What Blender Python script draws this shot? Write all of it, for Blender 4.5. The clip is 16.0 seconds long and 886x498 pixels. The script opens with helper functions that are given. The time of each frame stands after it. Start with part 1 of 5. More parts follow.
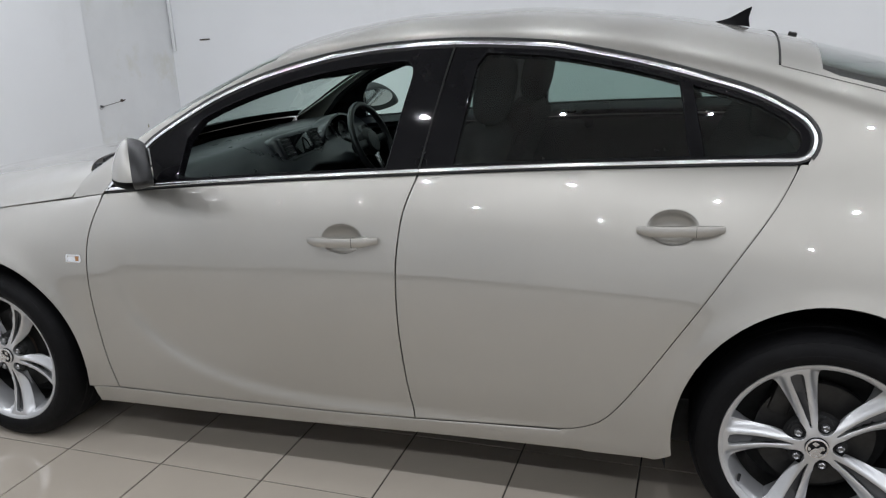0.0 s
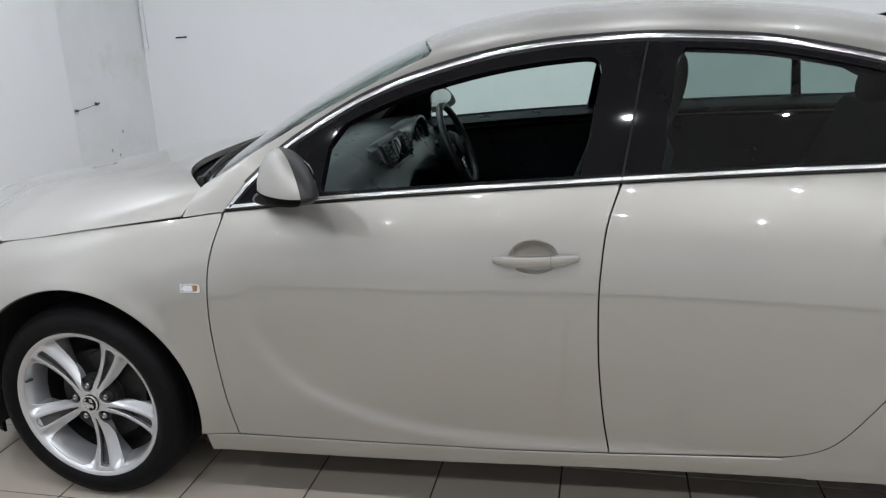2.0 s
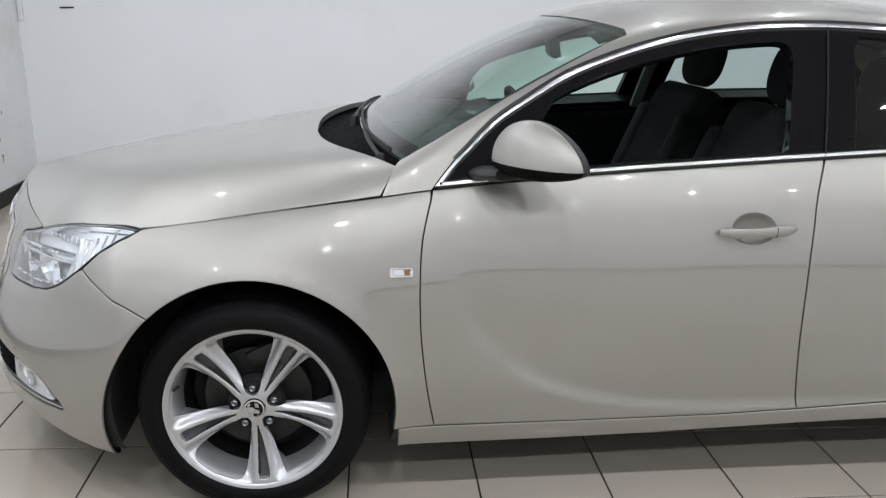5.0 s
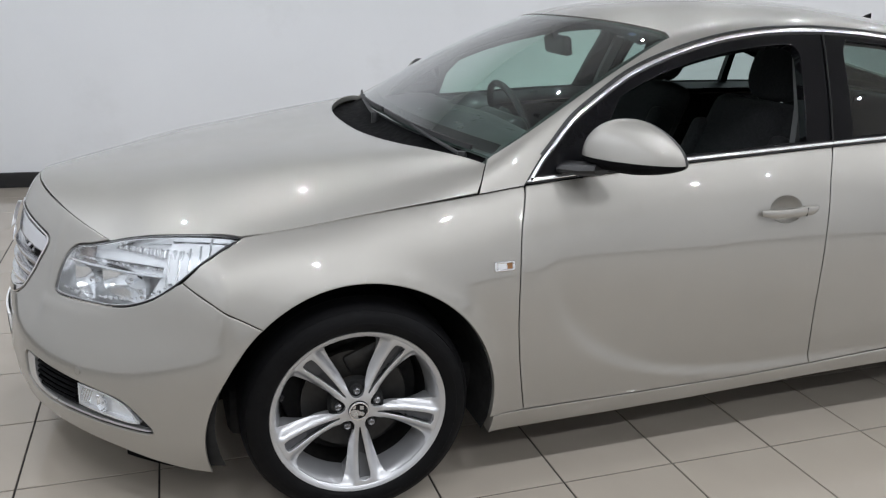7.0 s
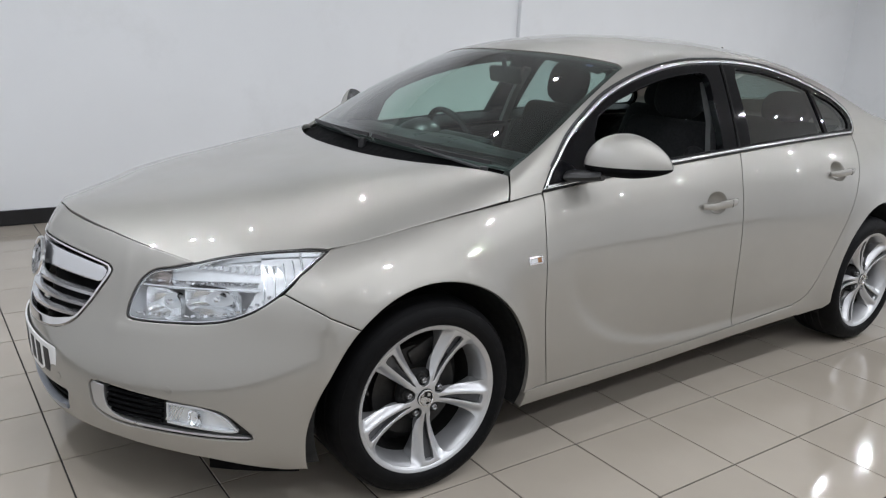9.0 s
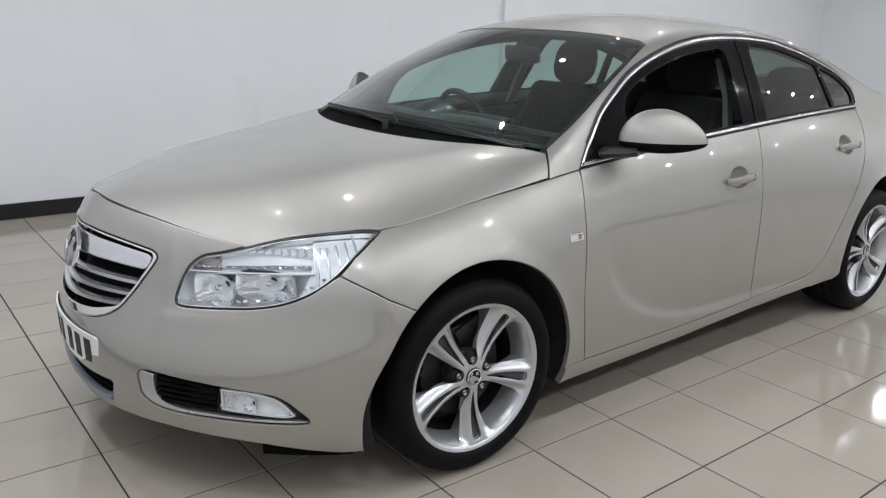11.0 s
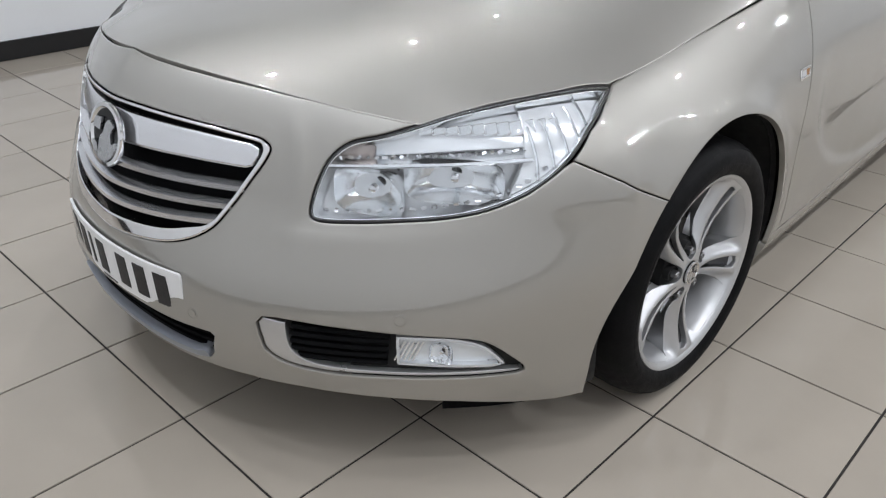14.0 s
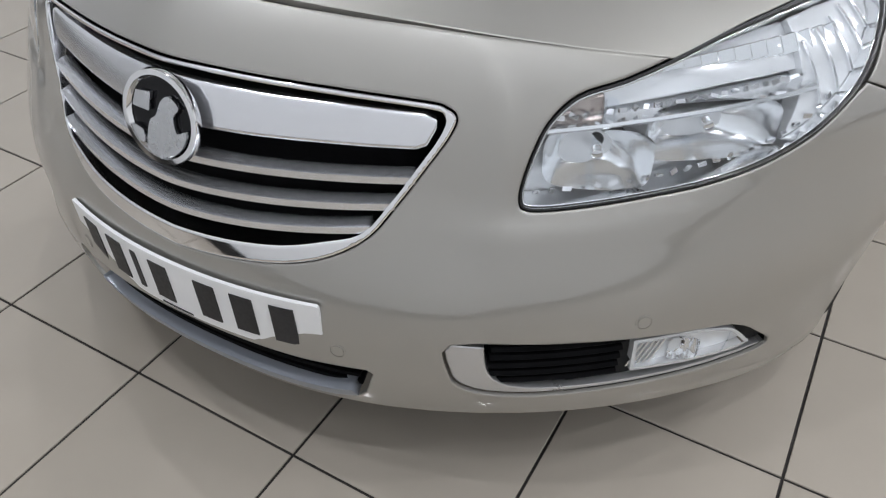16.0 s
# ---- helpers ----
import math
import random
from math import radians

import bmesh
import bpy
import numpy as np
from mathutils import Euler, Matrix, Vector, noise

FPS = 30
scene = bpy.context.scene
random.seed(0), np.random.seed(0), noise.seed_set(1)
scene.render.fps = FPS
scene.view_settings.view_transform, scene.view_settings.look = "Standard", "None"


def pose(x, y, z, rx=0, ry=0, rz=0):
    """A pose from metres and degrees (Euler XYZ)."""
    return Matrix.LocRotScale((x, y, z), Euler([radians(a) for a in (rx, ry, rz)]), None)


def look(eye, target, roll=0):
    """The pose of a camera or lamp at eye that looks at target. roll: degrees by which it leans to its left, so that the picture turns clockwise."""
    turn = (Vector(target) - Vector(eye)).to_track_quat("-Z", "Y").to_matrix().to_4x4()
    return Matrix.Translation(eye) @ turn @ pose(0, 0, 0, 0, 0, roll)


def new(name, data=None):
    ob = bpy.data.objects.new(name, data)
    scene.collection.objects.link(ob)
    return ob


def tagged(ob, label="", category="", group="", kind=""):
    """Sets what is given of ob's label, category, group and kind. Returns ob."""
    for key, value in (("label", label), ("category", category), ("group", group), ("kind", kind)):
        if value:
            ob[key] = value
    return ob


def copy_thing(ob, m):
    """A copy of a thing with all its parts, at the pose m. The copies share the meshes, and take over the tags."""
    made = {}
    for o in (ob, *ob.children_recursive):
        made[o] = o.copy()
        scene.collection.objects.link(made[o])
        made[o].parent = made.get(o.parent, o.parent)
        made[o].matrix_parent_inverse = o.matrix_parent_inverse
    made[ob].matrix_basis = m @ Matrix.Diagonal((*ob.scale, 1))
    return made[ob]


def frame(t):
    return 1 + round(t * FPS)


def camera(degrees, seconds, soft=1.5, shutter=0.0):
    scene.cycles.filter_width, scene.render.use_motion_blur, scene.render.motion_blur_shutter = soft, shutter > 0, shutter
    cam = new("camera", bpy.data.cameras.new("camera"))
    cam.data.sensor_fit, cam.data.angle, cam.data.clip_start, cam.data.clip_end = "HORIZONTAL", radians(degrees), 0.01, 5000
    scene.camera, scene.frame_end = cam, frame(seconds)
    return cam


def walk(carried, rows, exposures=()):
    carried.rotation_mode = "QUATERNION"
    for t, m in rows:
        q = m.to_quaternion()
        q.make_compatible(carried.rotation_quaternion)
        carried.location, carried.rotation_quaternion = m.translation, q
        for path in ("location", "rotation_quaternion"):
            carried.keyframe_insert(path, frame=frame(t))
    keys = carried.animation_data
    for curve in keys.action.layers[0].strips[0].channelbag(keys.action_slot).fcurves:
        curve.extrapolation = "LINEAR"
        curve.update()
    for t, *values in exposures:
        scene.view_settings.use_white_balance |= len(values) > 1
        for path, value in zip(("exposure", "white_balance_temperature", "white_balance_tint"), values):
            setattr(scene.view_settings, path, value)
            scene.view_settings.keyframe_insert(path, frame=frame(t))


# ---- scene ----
from mathutils.geometry import delaunay_2d_cdt

cam = camera(59.3, 16.0, soft=1.2)
PATH = [
    (0, (2.406, -2.936, 1.485), (1.812, -1.114, 0.911), -2.4),
    (0.5, (2.212, -2.927, 1.494), (1.671, -1.09, 0.917), -2.4),
    (1, (1.973, -2.921, 1.5), (1.505, -1.064, 0.924), -2.1),
    (1.5, (1.757, -2.896, 1.483), (1.342, -1.023, 0.916), -1.8),
    (2, (1.564, -2.869, 1.488), (1.192, -0.993, 0.906), -2.2),
    (2.5, (1.349, -2.876, 1.48), (1.059, -0.986, 0.893), -1.9),
    (3, (1.143, -2.889, 1.472), (0.933, -0.989, 0.885), -1.6),
    (3.5, (0.941, -2.898, 1.463), (0.819, -0.99, 0.875), -1.0),
    (4, (0.738, -2.901, 1.459), (0.71, -0.991, 0.865), -0.4),
    (4.5, (0.544, -2.911, 1.458), (0.618, -1.005, 0.857), 0.5),
    (5, (0.313, -2.902, 1.436), (0.516, -1.004, 0.84), 1.3),
    (5.2, (0.239, -2.881, 1.433), (0.48, -0.989, 0.83), 1.3),
    (7.5, (-0.72, -2.78, 1.466), (0.094, -1.054, 0.867), 2.9),
    (8, (-0.971, -2.758, 1.449), (-0.005, -1.102, 0.88), 2.9),
    (10.3, (-1.507, -2.714, 1.447), (-0.306, -1.199, 0.938), 2.5),
    (10.5, (-1.514, -2.694, 1.431), (-0.312, -1.181, 0.918), 2.3),
    (11, (-1.529, -2.593, 1.411), (-0.321, -1.097, 0.86), 2.0),
    (11.5, (-1.532, -2.472, 1.383), (-0.323, -0.992, 0.794), 1.5),
    (12, (-1.549, -2.297, 1.35), (-0.323, -0.85, 0.714), 1.6),
    (12.5, (-1.554, -2.109, 1.343), (-0.319, -0.709, 0.624), 1.4),
    (13, (-1.583, -1.903, 1.311), (-0.316, -0.572, 0.522), 1.6),
    (13.5, (-1.597, -1.726, 1.298), (-0.314, -0.465, 0.424), 1.3),
    (14, (-1.602, -1.538, 1.275), (-0.31, -0.353, 0.313), 1.0),
    (14.5, (-1.611, -1.355, 1.253), (-0.305, -0.256, 0.21), 1.0),
    (15, (-1.599, -1.148, 1.243), (-0.298, -0.164, 0.086), 0.4),
    (15.5, (-1.555, -0.945, 1.265), (-0.287, -0.089, -0.023), 0.4),
    (16, (-1.57, -0.766, 1.244), (-0.24, -0.025, -0.053), 0.0),
]
walk(cam, [(t, look(eye, target, roll)) for t, eye, target, roll in PATH],
     [(0, 0.0), (2, 0.05), (4, 0.12), (5.2, 0.15), (8, 0.03), (11, 0.0), (12.5, 0.0), (14, 0.05), (16, 0.05)])

# ---- world and light ----
world = bpy.data.worlds.new("world")
scene.world = world
world.use_nodes = True
world.node_tree.nodes["Background"].inputs[0].default_value = (0.8, 0.86, 1.0, 1)
world.node_tree.nodes["Background"].inputs[1].default_value = 0.05
CEILING = 3.3
# three rows, plus two lamps added to brighten the nose and the floor there
LAMPS = [(-1.35 + 1.05 * i, y) for i in range(11) for y in (-4.2, -2.4, 1.1)] + [(-1.75, -1.1), (-1.8, 0.4)]
for lx, ly in LAMPS:
    lamp = bpy.data.lights.new("downlight_beam", "AREA")
    lamp.shape, lamp.size, lamp.energy, lamp.color = "DISK", 0.04, 12.4, (0.955, 0.985, 1.05)
    new("downlight_beam", lamp).matrix_world = pose(lx, ly, CEILING - 0.012)


# ---- materials ----
def ramp_noise(nt, scale, lo, hi, detail=4, coord="Object", rough=0.55):
    tc, nz, mr = nt.nodes.new("ShaderNodeTexCoord"), nt.nodes.new("ShaderNodeTexNoise"), nt.nodes.new("ShaderNodeMapRange")
    nz.inputs["Scale"].default_value, nz.inputs["Detail"].default_value, nz.inputs["Roughness"].default_value = scale, detail, rough
    mr.inputs[1].default_value, mr.inputs[2].default_value = 0.3, 0.7
    mr.inputs[3].default_value, mr.inputs[4].default_value = lo, hi
    nt.links.new(tc.outputs[coord], nz.inputs["Vector"])
    nt.links.new(nz.outputs["Fac"], mr.inputs[0])
    return mr.outputs[0]


def material(name, color, rough=0.5, metal=0.0, coat=0.0, vary=0.06, scale=6.0, bump=0.0, bump_scale=200.0, spread=0.0, ior=1.5):
    m = bpy.data.materials.new(name)
    m.use_nodes = True
    nt = m.node_tree
    b = nt.nodes["Principled BSDF"]
    b.inputs["Roughness"].default_value, b.inputs["Metallic"].default_value = rough, metal
    b.inputs["Coat Weight"].default_value, b.inputs["Coat Roughness"].default_value = coat, 0.03
    b.inputs["IOR"].default_value = ior
    mix = nt.nodes.new("ShaderNodeMix")
    mix.data_type = "RGBA"
    mix.inputs["A"].default_value = (*[c * (1 - vary) for c in color], 1)
    mix.inputs["B"].default_value = (*[min(c * (1 + vary), 1) for c in color], 1)
    nt.links.new(ramp_noise(nt, scale, 0, 1), mix.inputs["Factor"])
    out = mix.outputs["Result"]
    if spread:
        info, hsv, mr = nt.nodes.new("ShaderNodeObjectInfo"), nt.nodes.new("ShaderNodeHueSaturation"), nt.nodes.new("ShaderNodeMapRange")
        mr.inputs[3].default_value, mr.inputs[4].default_value = 1 - spread, 1 + spread
        nt.links.new(info.outputs["Random"], mr.inputs[0])
        nt.links.new(mr.outputs[0], hsv.inputs["Value"])
        nt.links.new(out, hsv.inputs["Color"])
        out = hsv.outputs["Color"]
    nt.links.new(out, b.inputs["Base Color"])
    nt.links.new(ramp_noise(nt, scale * 2.3, max(rough * 0.88, 0.0), min(rough * 1.12, 1)), b.inputs["Roughness"])
    if bump:
        bp = nt.nodes.new("ShaderNodeBump")
        bp.inputs["Strength"].default_value, bp.inputs["Distance"].default_value = bump, 0.002
        nt.links.new(ramp_noise(nt, bump_scale, 0, 1, 2), bp.inputs["Height"])
        nt.links.new(bp.outputs[0], b.inputs["Normal"])
    return m


def glass_material(name, tint, gloss=1.0):
    m = bpy.data.materials.new(name)
    m.use_nodes = True
    nt = m.node_tree
    nt.nodes.remove(nt.nodes["Principled BSDF"])
    tr, gl, mx, lw, pw, fr = (nt.nodes.new(k) for k in ("ShaderNodeBsdfTransparent", "ShaderNodeBsdfGlossy", "ShaderNodeMixShader", "ShaderNodeLayerWeight", "ShaderNodeMath", "ShaderNodeMapRange"))
    tr.inputs[0].default_value = (*tint, 1)
    gl.inputs["Roughness"].default_value, gl.inputs[0].default_value = 0.01, (gloss, gloss, gloss, 1)
    lw.inputs["Blend"].default_value = 0.5
    pw.operation, pw.inputs[1].default_value = "POWER", 2.8
    fr.inputs[3].default_value, fr.inputs[4].default_value = 0.05, 1.0
    nt.links.new(lw.outputs["Facing"], pw.inputs[0])
    nt.links.new(pw.outputs[0], fr.inputs[0])
    nt.links.new(fr.outputs[0], mx.inputs[0])
    nt.links.new(tr.outputs[0], mx.inputs[1])
    nt.links.new(gl.outputs[0], mx.inputs[2])
    nt.links.new(mx.outputs[0], nt.nodes["Material Output"].inputs[0])
    return m


def paint_material():
    """Champagne metallic car paint: fine flake under a clear coat."""
    m = material("champagne_metallic_paint", (0.374, 0.361, 0.332), 0.47, 0.72, 1.0, 0.015, 1.5)
    nt = m.node_tree
    b = nt.nodes["Principled BSDF"]
    b.inputs["Coat IOR"].default_value, b.inputs["Coat Roughness"].default_value = 1.8, 0.016
    tc, vo, ad = (nt.nodes.new(k) for k in ("ShaderNodeTexCoord", "ShaderNodeTexVoronoi", "ShaderNodeBump"))
    vo.inputs["Scale"].default_value = 1400
    ad.inputs["Strength"].default_value, ad.inputs["Distance"].default_value = 0.06, 0.001
    nt.links.new(tc.outputs["Object"], vo.inputs["Vector"])
    nt.links.new(vo.outputs["Distance"], ad.inputs["Height"])
    nt.links.new(ad.outputs[0], b.inputs["Normal"])
    return m


def add_stains(m, color, scale, lo, hi):
    """Blotches of another colour with ragged outlines."""
    nt = m.node_tree
    b = nt.nodes["Principled BSDF"]
    src = b.inputs["Base Color"].links[0].from_socket
    mx = nt.nodes.new("ShaderNodeMix")
    mx.data_type = "RGBA"
    mx.inputs["B"].default_value = (*color, 1)
    nt.links.new(src, mx.inputs["A"])
    f = ramp_noise(nt, scale, 0, 1, 8, rough=0.7)
    f.node.inputs[1].default_value, f.node.inputs[2].default_value = lo, hi
    nt.links.new(f, mx.inputs["Factor"])
    nt.links.new(mx.outputs["Result"], b.inputs["Base Color"])


PAINT = paint_material()
CHROME = material("chrome", (0.86, 0.86, 0.87), 0.06, 1.0, vary=0.02, scale=30)
BAR = material("chromed_plastic", (0.80, 0.81, 0.84), 0.2, 0.9, vary=0.01, scale=2)
SATIN = material("satin_chrome", (0.62, 0.63, 0.65), 0.26, 1.0, vary=0.03, scale=30)
ALLOY = material("silver_alloy", (0.56, 0.565, 0.575), 0.36, 0.75, 0.5, 0.03, 20)
BLACK_GLOSS = material("gloss_black_trim", (0.006, 0.006, 0.007), 0.035, 0.0, 0.0, 0.1, 10, ior=1.3)
BLACK = material("black_plastic", (0.012, 0.012, 0.013), 0.45, vary=0.15, scale=40, bump=0.15, bump_scale=400)
DARK = material("underside_black", (0.006, 0.006, 0.006), 0.8, vary=0.2, scale=12)
RUBBER = material("tyre_rubber", (0.004, 0.004, 0.0045), 0.6, vary=0.25, scale=18, bump=0.12, bump_scale=180, ior=1.22)
CLOTH = material("charcoal_seat_cloth", (0.010, 0.010, 0.0115), 0.9, vary=0.3, scale=60, bump=0.35, bump_scale=500)
DASH = material("charcoal_dashboard", (0.012, 0.013, 0.016), 0.3, vary=0.1, scale=5)
GLASS = glass_material("green_tinted_glass", (0.71, 0.87, 0.81))
DARK_GLASS = glass_material("rear_side_glass", (0.55, 0.66, 0.63))
LENS = glass_material("clear_lens", (0.93, 0.95, 0.97), 1.0)
LAMP_SILVER = material("lamp_reflector", (0.94, 0.95, 0.96), 0.16, 1.0, vary=0.02, scale=6)
FLUTED = material("fluted_reflector", (0.90, 0.91, 0.93), 0.08, 1.0, vary=0.05, scale=25)
_nt = FLUTED.node_tree
_wv, _tc, _bp = (_nt.nodes.new(k) for k in ("ShaderNodeTexWave", "ShaderNodeTexCoord", "ShaderNodeBump"))
_wv.bands_direction, _wv.inputs["Scale"].default_value, _wv.inputs["Distortion"].default_value = "Y", 26, 3.0
_bp.inputs["Strength"].default_value, _bp.inputs["Distance"].default_value = 0.5, 0.004
_nt.links.new(_tc.outputs["Object"], _wv.inputs["Vector"])
_nt.links.new(_wv.outputs["Fac"], _bp.inputs["Height"])
_nt.links.new(_bp.outputs[0], _nt.nodes["Principled BSDF"].inputs["Normal"])
LAMP_WHITE = material("bright_lamp_backing", (0.88, 0.89, 0.90), 0.16, 0.3, vary=0.06, scale=25)
# alloy with the shade deep between the ribs put into its colour
SHADED_WEB = material("shaded_alloy_web", (0.10, 0.10, 0.104), 0.5, 0.5, vary=0.1, scale=30)
LAMP_SHELL = material("lamp_housing", (0.80, 0.815, 0.83), 0.22, 0.55, vary=0.06, scale=25)
LIP_GREY = material("grey_satin_lip", (0.30, 0.32, 0.355), 0.38, 0.35, vary=0.04, scale=4)
SCOOP = material("silver_scoop_paint", (0.56, 0.56, 0.56), 0.3, 0.75, 0.6, vary=0.02, scale=4)
AMBER_GLASS = material("smoked_amber_reflector", (0.42, 0.36, 0.33), 0.2, 0.8, vary=0.2, scale=60)
AMBER = material("amber_plastic", (0.26, 0.13, 0.055), 0.25, vary=0.1, scale=60)
WHITE_PLATE = material("white_plate", (0.80, 0.80, 0.80), 0.35, vary=0.02, scale=20)
INK = material("plate_ink", (0.012, 0.012, 0.014), 0.5, vary=0.1, scale=60)
LUG = material("lug_steel", (0.22, 0.22, 0.225), 0.35, 0.9, vary=0.1, scale=40)
STEEL = material("brake_steel", (0.045, 0.044, 0.043), 0.5, 0.8, vary=0.15, scale=40)
RUST = material("rusty_hub", (0.07, 0.05, 0.04), 0.7, 0.3, vary=0.3, scale=40)
TILE = material("beige_porcelain_tile", (0.408, 0.364, 0.308), 0.065, vary=0.035, scale=3.0, spread=0.035, ior=1.5)
GROUT = material("dark_grout", (0.02, 0.017, 0.015), 0.85, vary=0.4, scale=14)
WALL = material("white_painted_wall", (0.80, 0.815, 0.83), 0.55, vary=0.02, scale=1.2, bump=0.08, bump_scale=60)
GREY_WALL = material("bare_plaster_strip", (0.765, 0.78, 0.79), 0.65, vary=0.035, scale=3.0, bump=0.12, bump_scale=50)
SKIRT = material("black_skirting", (0.012, 0.012, 0.013), 0.4, vary=0.2, scale=8)
CEIL = material("grey_ceiling", (0.485, 0.50, 0.515), 0.8, vary=0.02, scale=2)
MOULD = material("mould_stain", (0.36, 0.36, 0.28), 0.8, vary=0.3, scale=40)
add_stains(GREY_WALL, (0.68, 0.68, 0.62), 2.2, 0.56, 0.75)
add_stains(WALL, (0.735, 0.745, 0.75), 0.9, 0.55, 0.8)
add_stains(GROUT, (0.04, 0.035, 0.03), 1.3, 0.52, 0.6)
TRIM = material("bright_trim", (0.84, 0.845, 0.855), 0.2, 1.0, vary=0.02, scale=30)
SCUTTLE = material("black_scuttle_plastic", (0.006, 0.006, 0.0065), 0.6, vary=0.2, scale=20, ior=1.2)
SCUTTLE.node_tree.nodes["Principled BSDF"].inputs["Specular IOR Level"].default_value = 0.1

# ---- car body surfaces (x to the rear from the front axle, y to the car's right, z up) ----
def curve(*pts):
    """A smooth monotone-preserving curve through (x, value) pairs, flat beyond slopes at its ends."""
    xs, ys = np.array(pts, float).T
    h, d = np.diff(xs), np.diff(ys) / np.diff(xs)
    m = np.zeros(len(xs))
    m[0], m[-1] = d[0], d[-1]
    for i in range(1, len(xs) - 1):
        if d[i - 1] * d[i] > 0:
            w1, w2 = 2 * h[i] + h[i - 1], h[i] + 2 * h[i - 1]
            m[i] = (w1 + w2) / (w1 / d[i - 1] + w2 / d[i])
    def f(x):
        x = np.asarray(x, float)
        i = np.clip(np.searchsorted(xs, x) - 1, 0, len(xs) - 2)
        t = (x - xs[i]) / h[i]
        lo, hi = t < 0, t > 1
        tc = np.clip(t, 0, 1)
        a, b = (1 + 2 * tc) * (1 - tc) ** 2, tc * (1 - tc) ** 2
        c, e = tc * tc * (3 - 2 * tc), tc * tc * (tc - 1)
        v = a * ys[i] + b * h[i] * m[i] + c * ys[i + 1] + e * h[i] * m[i + 1]
        return v + np.where(lo, t * h[i] * m[i], 0) + np.where(hi, (t - 1) * h[i] * m[i + 1], 0)
    return f


X0, ARCH, HUBZ, BASE = -0.35, 0.38, 0.335, 2.770
Z_BELT = curve((-0.75, 0.75), (-0.3, 0.833), (0.05, 0.886), (0.363, 0.93), (0.51, 0.952), (1.65, 1.038), (2.2, 1.062), (2.68, 1.072), (3.2, 1.07), (3.85, 1.0))
Y_BELT = curve((-0.75, 0.762), (-0.3, 0.772), (0.363, 0.806), (0.6, 0.815), (1.2, 0.815), (1.65, 0.803), (2.2, 0.775), (2.68, 0.735), (3.2, 0.68), (3.85, 0.56))
W_MAX = curve((-0.75, 0.9), (-0.35, 0.902), (0.0, 0.922), (0.5, 0.91), (1.6, 0.905), (2.3, 0.915), (2.74, 0.925), (3.2, 0.9), (3.85, 0.8))
TUCK = curve((0.12, 0.075), (0.19, 0.034), (0.28, 0.008), (0.42, 0.0), (0.62, 0.0), (1.2, 0.0))
X_NOSE = curve((0.14, -0.9), (0.19, -0.945), (0.26, -0.975), (0.34, -0.99), (0.44, -0.986), (0.56, -0.968), (0.68, -0.942), (0.76, -0.918), (0.82, -0.888), (0.862, -0.852), (0.9, -0.8))
N_NOSE = curve((0.1, 2.3), (0.3, 2.25), (0.42, 2.15), (0.56, 1.75), (0.64, 1.6), (0.9, 1.55))


def half_width(x, z):
    """Half the body's width below the belt line."""
    zb, yb, wm = Z_BELT(x), Y_BELT(x), W_MAX(x)
    q = np.clip((zb - z) / (zb - 0.58), 0, 1)
    w = yb + (wm - yb) * (1 - (1 - q) ** (2.8 - 1.0 * np.clip((x - 2.4) / 0.6, 0, 1))) - TUCK(z)
    w = np.where(z > zb, yb - (z - zb) * 1.9, w)
    for cx in (0.0, BASE):
        r = np.hypot(x - cx, z - HUBZ)
        w = w + 0.014 * np.exp(-((r - 0.385) / 0.045) ** 2) * (z < 0.9)
    return w - blade(x, z)


def blade(x, z):
    """The sickle-shaped hollow pressed into the lower front door."""
    u, v = (1.5 - x) / 0.93, (0.80 - z) / 0.50
    r = (np.maximum(u, 0) ** 2.6 + np.maximum(v, 0) ** 2.6) ** (1 / 2.6)
    inside = 1 / (1 + np.exp((r - 1.0) / 0.012))
    fade = np.clip((2.5 - x) / 1.0, 0, 1) * np.clip((0.80 - z) / 0.25, 0, 1)
    return 0.011 * inside * np.clip((r - 0.45) / 0.5, 0, 1) * fade


_ph = np.linspace(0, math.pi / 2, 400)
def _nose(ph, z):
    wf, L, n = half_width(X0, z), X0 - X_NOSE(z), N_NOSE(z)
    return X0 - L * np.maximum(1 - np.cos(ph) ** n, 0) ** 0.77, wf * np.cos(ph)
_rx, _ry = _nose(_ph, 0.5)
_arc = np.concatenate(([0], np.cumsum(np.hypot(np.diff(_rx), np.diff(_ry)))))
ARC = float(_arc[-1])          # girth of half the nose


LAMP_FOOT = curve((-0.74, 0.60), (-0.66, 0.604), (-0.5, 0.616), (-0.335, 0.642), (-0.25, 0.675), (-0.165, 0.722))


def brow(p, z):
    """A soft ridge pressed round the foot of the headlamp, with a hollow below it."""
    d = z - LAMP_FOOT(p)
    on = 1 / (1 + np.exp(-(p + 0.715) / 0.012)) / (1 + np.exp((p + 0.46) / 0.11))
    rise = np.clip(-d / 0.03, 0, 1)
    return on * 0.012 * rise * rise * (3 - 2 * rise) * np.where(d < -0.03, np.exp(-((d + 0.03) / 0.085) ** 2), 1)


def shell(p, z):
    """Outer skin below the belt: p >= 0 runs along the flank, p < 0 round the nose to the centre at -ARC."""
    p, z = np.asarray(p, float), np.asarray(z, float)
    ph = np.interp(-p, _arc, _ph)
    fx, fy = _nose(ph, z)
    sx = X0 + np.maximum(p, 0)
    sy = half_width(sx, z)
    front = p < 0
    k = 1 + brow(p, z) + .007 * np.exp(-((p + .705) / .022) ** 2) * np.clip((z - .52) / .1, 0, 1) * np.clip((.82 - z) / .06, 0, 1)
    fx, fy = X0 + (fx - X0) * k, fy * k
    return np.stack([np.where(front, fx, sx), -np.where(front, fy, sy), z + 0 * sx], -1)


